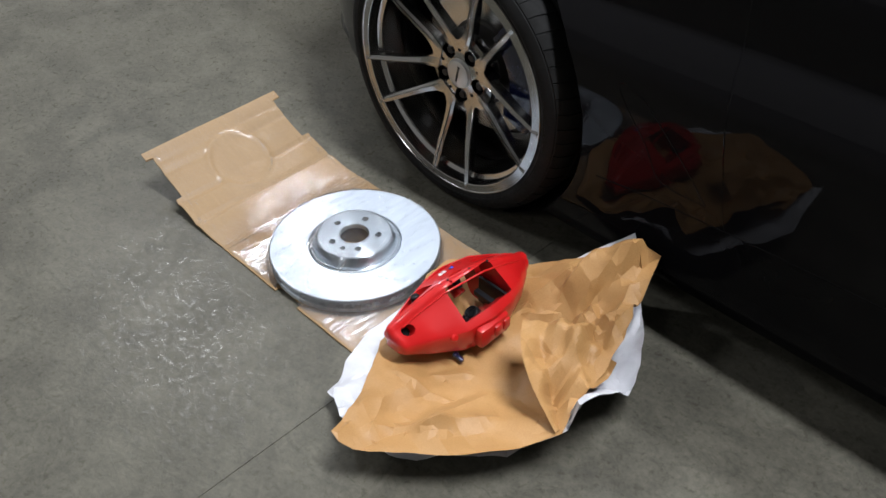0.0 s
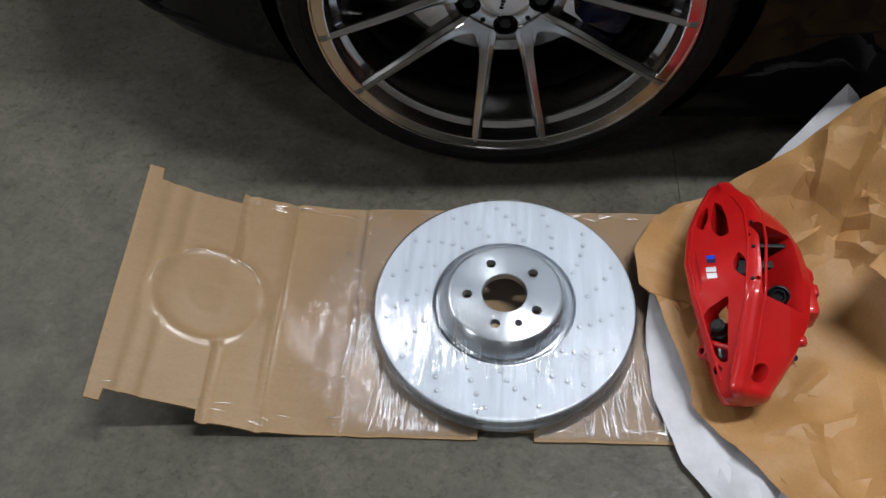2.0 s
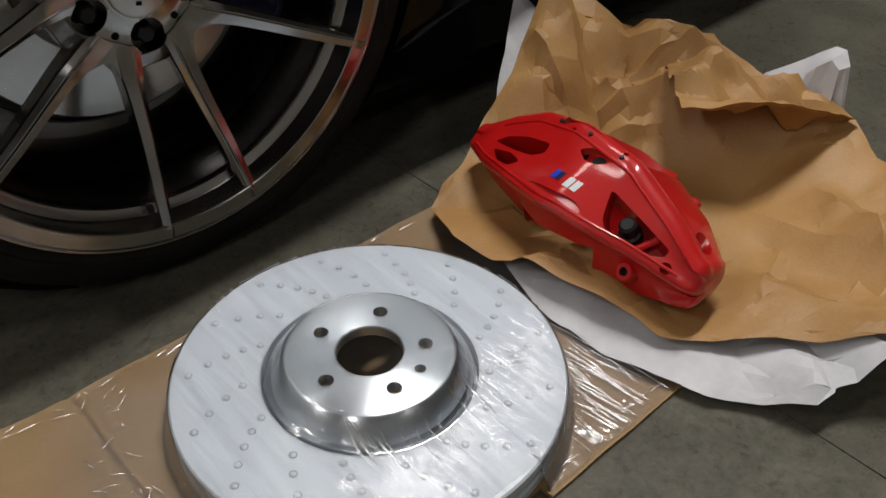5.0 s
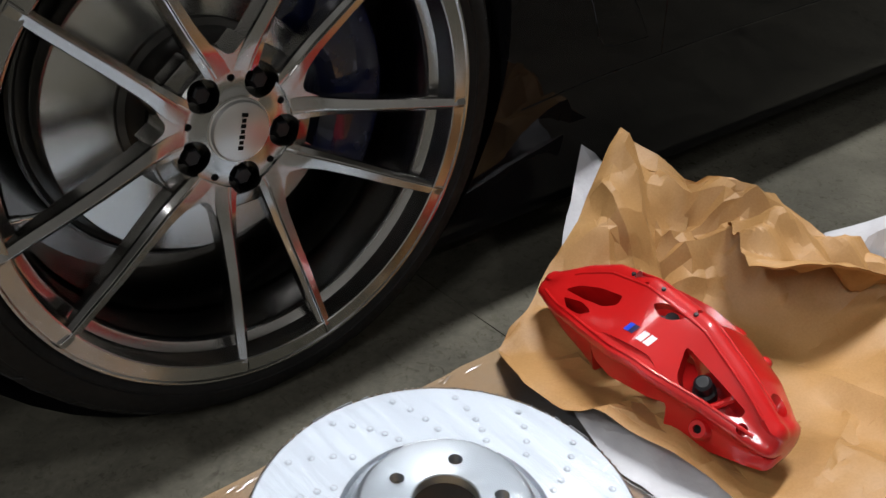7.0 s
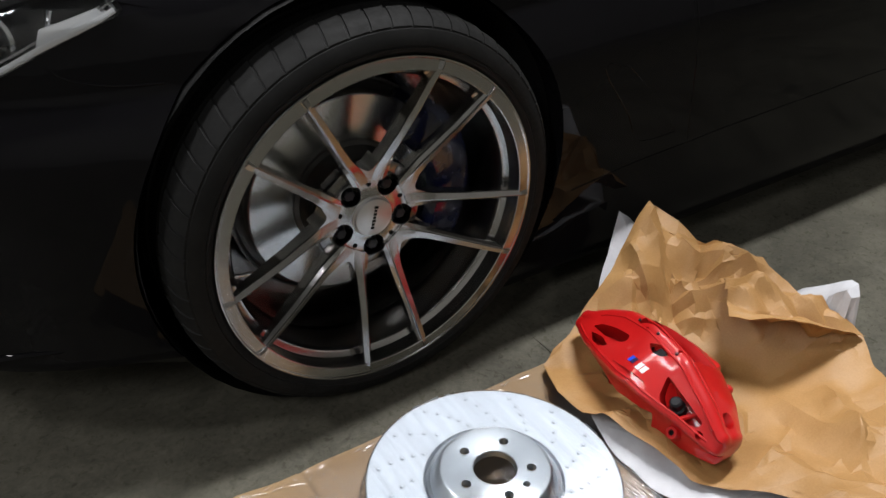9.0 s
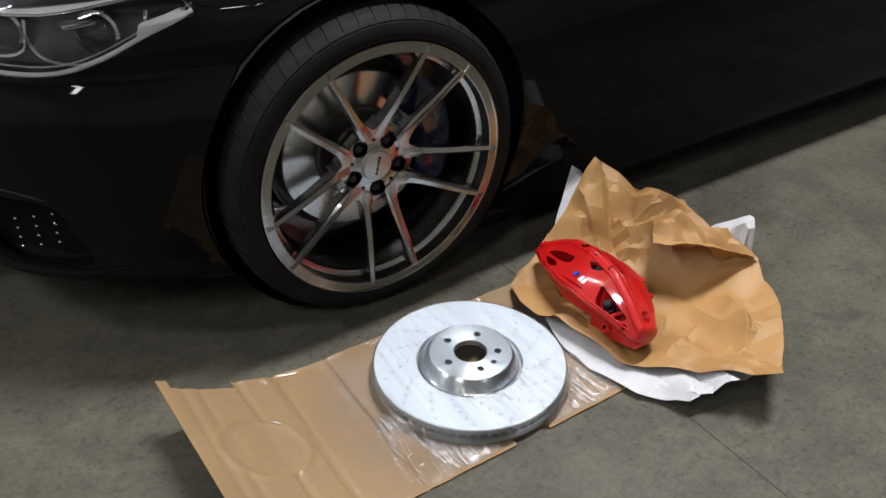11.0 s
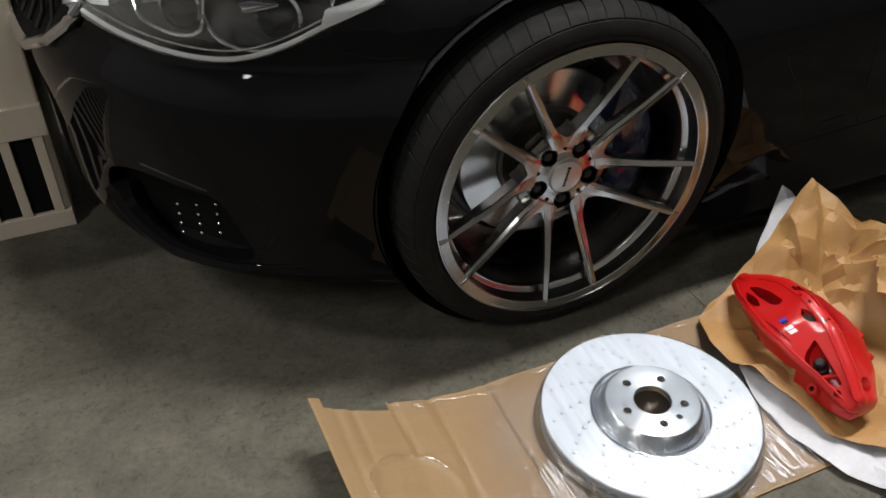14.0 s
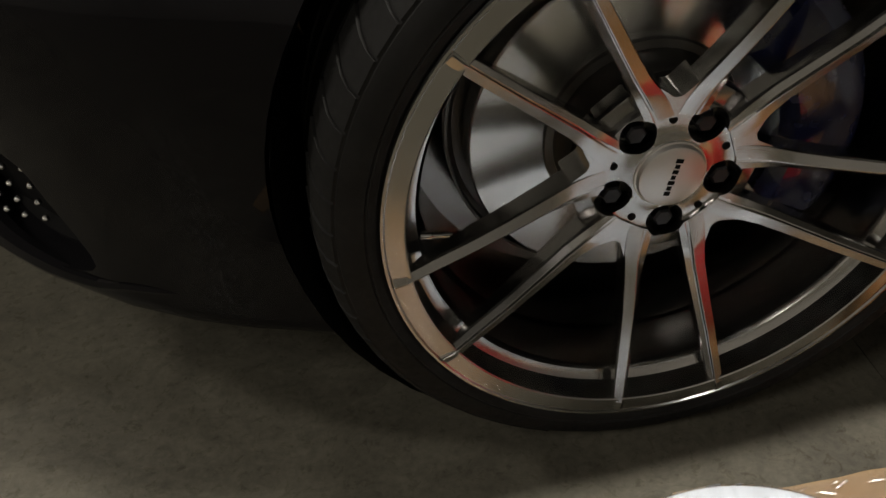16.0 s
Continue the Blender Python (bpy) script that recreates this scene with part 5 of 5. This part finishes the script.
TISSUE_EDGE = [(0.378, -0.372, 0.085), (0.42, -0.345, 0.05), (0.50, -0.33, 0.03), (0.66, -0.20, 0.06), (0.736, -0.072, 0.186), (0.735, 0.05, 0.08), (0.70, 0.14, 0.08), (0.62, 0.25, 0.10), (0.535, 0.322, 0.187), (0.45, 0.268, 0.12),
               (0.37, 0.19, 0.04), (0.28, 0.13, 0.02), (0.222, 0.03, 0.030), (0.212, -0.06, 0.018), (0.218, -0.15, 0.016), (0.246, -0.235, 0.016), (0.283, -0.290, 0.02), (0.300, -0.338, 0.05), (0.352, -0.322, 0.03)]
# creases: ends, height, width on either side, overhang
FOLDS = [((0.58, 0.10), (0.715, -0.12), 0.022, 0.05, 0.03, 0.0), ((0.574, 0.30), (0.555, 0.08), 0.030, 0.035, 0.05, 0.004), ((0.50, 0.27), (0.478, 0.15), 0.016, 0.05, 0.016, 0.003), ((0.60, 0.24), (0.645, 0.11), 0.024, 0.02, 0.04, 0.006),
         ((0.535, 0.182), (0.67, 0.092), 0.015, 0.012, 0.02, 0.004), ((0.52, 0.163), (0.64, 0.080), 0.013, 0.010, 0.016, 0.004), ((0.51, 0.135), (0.58, 0.070), 0.010, 0.010, 0.018, 0.003), ((0.40, 0.12), (0.475, 0.215), 0.012, 0.03, 0.014, 0.0),
         ((0.42, 0.105), (0.50, 0.142), 0.010, 0.012, 0.02, 0.003), ((0.36, 0.17), (0.44, 0.20), 0.008, 0.025, 0.012, 0.0), ((0.50, -0.30), (0.60, -0.14), 0.018, 0.03, 0.03, 0.0), ((0.533, -0.07), (0.505, -0.26), 0.012, 0.05, 0.03, 0.0),
         ((0.40, -0.155), (0.47, -0.08), 0.008, 0.03, 0.012, 0.0), ((0.34, -0.21), (0.50, -0.17), 0.010, 0.05, 0.012, 0.0), ((0.44, -0.34), (0.56, -0.22), 0.012, 0.045, 0.014, 0.0), ((0.40, -0.26), (0.47, -0.37), 0.010, 0.03, 0.015, 0.0), ((0.645, 0.20), (0.665, 0.06), 0.018, 0.02, 0.02, 0.005)]
kraft_sheet = Sheet(KRAFT_EDGE, (0.45, -0.02), 0.024, 0.40, 0.040, 5, FOLDS)
tissue_sheet = Sheet(TISSUE_EDGE, (0.45, -0.02), 0.0125, 0.55, 0.06, 11, [])
kraft_paper = spread("kraft_paper", "crumpled brown kraft paper spread open on the floor", kraft_sheet, KRAFT)


def paper_flap():
    """The tongue of paper that is folded back over the sheet: its tip hangs free above the hollow."""
    tip, low_end, up_mid, up_end = Vector((0.506, 0.006, 0.146)), Vector((0.708, -0.135, 0.110)), Vector((0.606, 0.104, 0.154)), Vector((0.696, 0.055, 0.140))
    rows = []
    for i in range(41):
        s = i / 40
        low = tip.lerp(low_end, s) + Vector((-0.02, -0.02, 0.034)) * math.sin(math.pi * s) + Vector((0, 0, 0.004)) * noise.noise(Vector((s * 9, 1.3, 0.2)))
        up = tip.lerp(up_mid, s / 0.55) if s < 0.55 else up_mid.lerp(up_end, (s - 0.55) / 0.45)
        row = []
        for j in range(31):
            f = j / 30
            p = low.lerp(up, f)
            crease = 0.085 * (crumple(p.x * 1.6, p.y * 1.6, 17) - 0.2) * min(1.0, 5 * f * s + 0.15)
            row.append(p + Vector((0, 0, crease + 0.012 * math.sin(math.pi * f) * s)))
        rows.append(row)
    bm = bmesh.new()
    loft(bm, rows, False, False)
    turned = []      # the free edge is bent down and under
    for i, row in enumerate(rows):
        w = 0.016 * min(1.0, 0.25 + i / 12) * (1 - (i / 40) ** 3)
        turned.append([row[0], row[0] + Vector((0.35 * w, 0.2 * w, -0.5 * w)), row[0] + Vector((1.1 * w, 0.6 * w, -0.9 * w))])
    loft(bm, turned, False, False)
    bmesh.ops.remove_doubles(bm, verts=bm.verts[:], dist=1e-5)
    bmesh.ops.translate(bm, verts=bm.verts[:], vec=(-kraft_sheet.c[0], -kraft_sheet.c[1], 0))
    return bm


part("flap", paper_flap(), KRAFT, kraft_paper, "", True, 8)
spread("tissue_paper", "thin white tissue spread under brown paper", tissue_sheet, TISSUE, kraft_sheet, 90, 700, 0.011, 0.0006, 8)


# ---- cling film over disc and cardboard ----
def film_height(x, y):
    r = math.hypot(x, y)
    z = sheet_height(x) + 0.6 * emboss(x, y) + 0.0026
    z += 0.0012 * noise.noise(Vector((x * 30, y * 8, 1.0))) + 0.0008
    if r < 0.085:
        return HAT + 0.0078
    if r < 0.1985:
        return interp(r, (0.085, HAT), (0.094, HAT - 0.012), (0.100, TOP + 0.004), (0.110, TOP), (0.2, TOP)) + 0.0078
    steep = 5.0 + 2.0 * noise.noise(Vector((x * 12, y * 12, 3.0)))
    return max(z, TOP + 0.0072 - (r - 0.1985) * steep)


def grid_film():
    bm = bmesh.new()
    n, lines = 120, []
    for i in range(326):
        x = -0.567 + 0.003 * i
        row = []
        for j in range(n + 1):
            f = -1 + 2 * j / n
            y = f * (half_width(x, 1 if f > 0 else -1) - 0.003) - 0.003
            row.append(bm.verts.new((x - 0.004 * f * ease((-x - 0.5) / 0.1), y, film_height(x, y))))
        lines.append(row)
    for a, b in zip(lines, lines[1:]):
        for j in range(n):
            bm.faces.new((a[j], b[j], b[j + 1], a[j + 1]))
    return bm


def wrinkle(bm, x, y, along, length, wide, tall, rng):
    """A thin rounded ridge of film that runs over the sheet."""
    steps = max(3, int(length / 0.006))
    rings = []
    bend = rng.uniform(-0.5, 0.5)
    for k in range(steps + 1):
        f = k / steps
        a = along + bend * (f - 0.5)
        x, y = x + math.cos(a) * length / steps, y + math.sin(a) * length / steps
        w = wide * (0.15 + 0.85 * math.sin(math.pi * f) ** 0.6)
        h = tall * (0.1 + 0.9 * math.sin(math.pi * f) ** 0.6) * (0.7 + 0.3 * noise.noise(Vector((x * 90, y * 90, 2.0))))
        ring = []
        for u, v in ((-1, -0.2), (-0.6, 0.55), (0, 1), (0.6, 0.55), (1, -0.2)):
            px, py = x - math.sin(a) * u * w, y + math.cos(a) * u * w
            ring.append(Vector((px, py, film_height(px, py) + 0.0003 + v * h)))
        if abs(y + 0.003) > half_width(x, 1 if y > 0 else -1) - 0.006:
            break
        rings.append(ring)
    if len(rings) > 2:
        loft(bm, rings, False, False)


def wrinkles():
    rng = random.Random(21)
    bm = bmesh.new()
    down = -math.pi / 2
    for k in range(95):     # from the disc to the sheet's long edge
        x = rng.uniform(-0.235, -0.09)
        y = -math.sqrt(max(0.0, 0.2**2 - x**2)) + rng.uniform(-0.02, 0.012)
        wrinkle(bm, x, y, down + rng.gauss(0.0, 0.10), rng.uniform(0.03, 0.12), rng.uniform(0.0008, 0.0022), rng.uniform(0.0006, 0.0020), rng)
    for k in range(60):
        x = rng.uniform(0.10, 0.232)
        y = -math.sqrt(max(0.0, 0.2**2 - x**2)) + rng.uniform(-0.02, 0.01) if x < 0.19 else rng.uniform(-0.14, 0.0)
        wrinkle(bm, x, y, down + rng.gauss(0.1, 0.10), rng.uniform(0.03, 0.10), rng.uniform(0.0008, 0.0022), rng.uniform(0.0006, 0.0018), rng)
    for k in range(34):     # over the flank of the hat
        x = rng.uniform(-0.085, 0.09)
        y = -math.sqrt(max(0.0, 0.086**2 - x**2)) + rng.uniform(-0.01, 0.01)
        wrinkle(bm, x, y, down + rng.gauss(0.0, 0.06), rng.uniform(0.02, 0.06), rng.uniform(0.0006, 0.0012), rng.uniform(0.0004, 0.0010), rng)
    for k in range(95):    # small crumpled ones beside the disc
        x, y = rng.gauss(-0.228, 0.017), rng.uniform(-0.19, 0.19)
        if math.hypot(x, y) > 0.21:
            wrinkle(bm, x, y, rng.uniform(0, math.pi), rng.uniform(0.006, 0.020), rng.uniform(0.0006, 0.0015), rng.uniform(0.0006, 0.0018), rng)
    for k in range(90):     # along the long edges
        x, y = rng.uniform(-0.56, 0.21), rng.choice((-1, 1)) * (0.196 - abs(rng.gauss(0, 0.007)))
        if math.hypot(x, y) > 0.205:
            wrinkle(bm, x, y, rng.uniform(-0.4, 0.4), rng.uniform(0.01, 0.03), rng.uniform(0.0008, 0.0018), rng.uniform(0.0005, 0.0012), rng)
    for k in range(9):      # round the pressed ring
        a = rng.uniform(0.4, 2.9)
        wrinkle(bm, -0.452 + 0.078 * math.cos(a), -0.004 + 0.078 * math.sin(a), a + math.pi / 2 + 0.2, rng.uniform(0.015, 0.035), 0.0014, 0.0009, rng)
    return bm


cling = thing("cling_film", "clear wrinkled plastic film over disc and cardboard", "plastic film", (0, 0, 0))
part("sheet", grid_film(), FILM, cling, "", True, 60, (0, 0, 1))
tagged(part("wrinkle", wrinkles(), FILM_FOLD, cling, "glossy ridges of film", True, 80, (0, 0, 1)), kind="stuff")
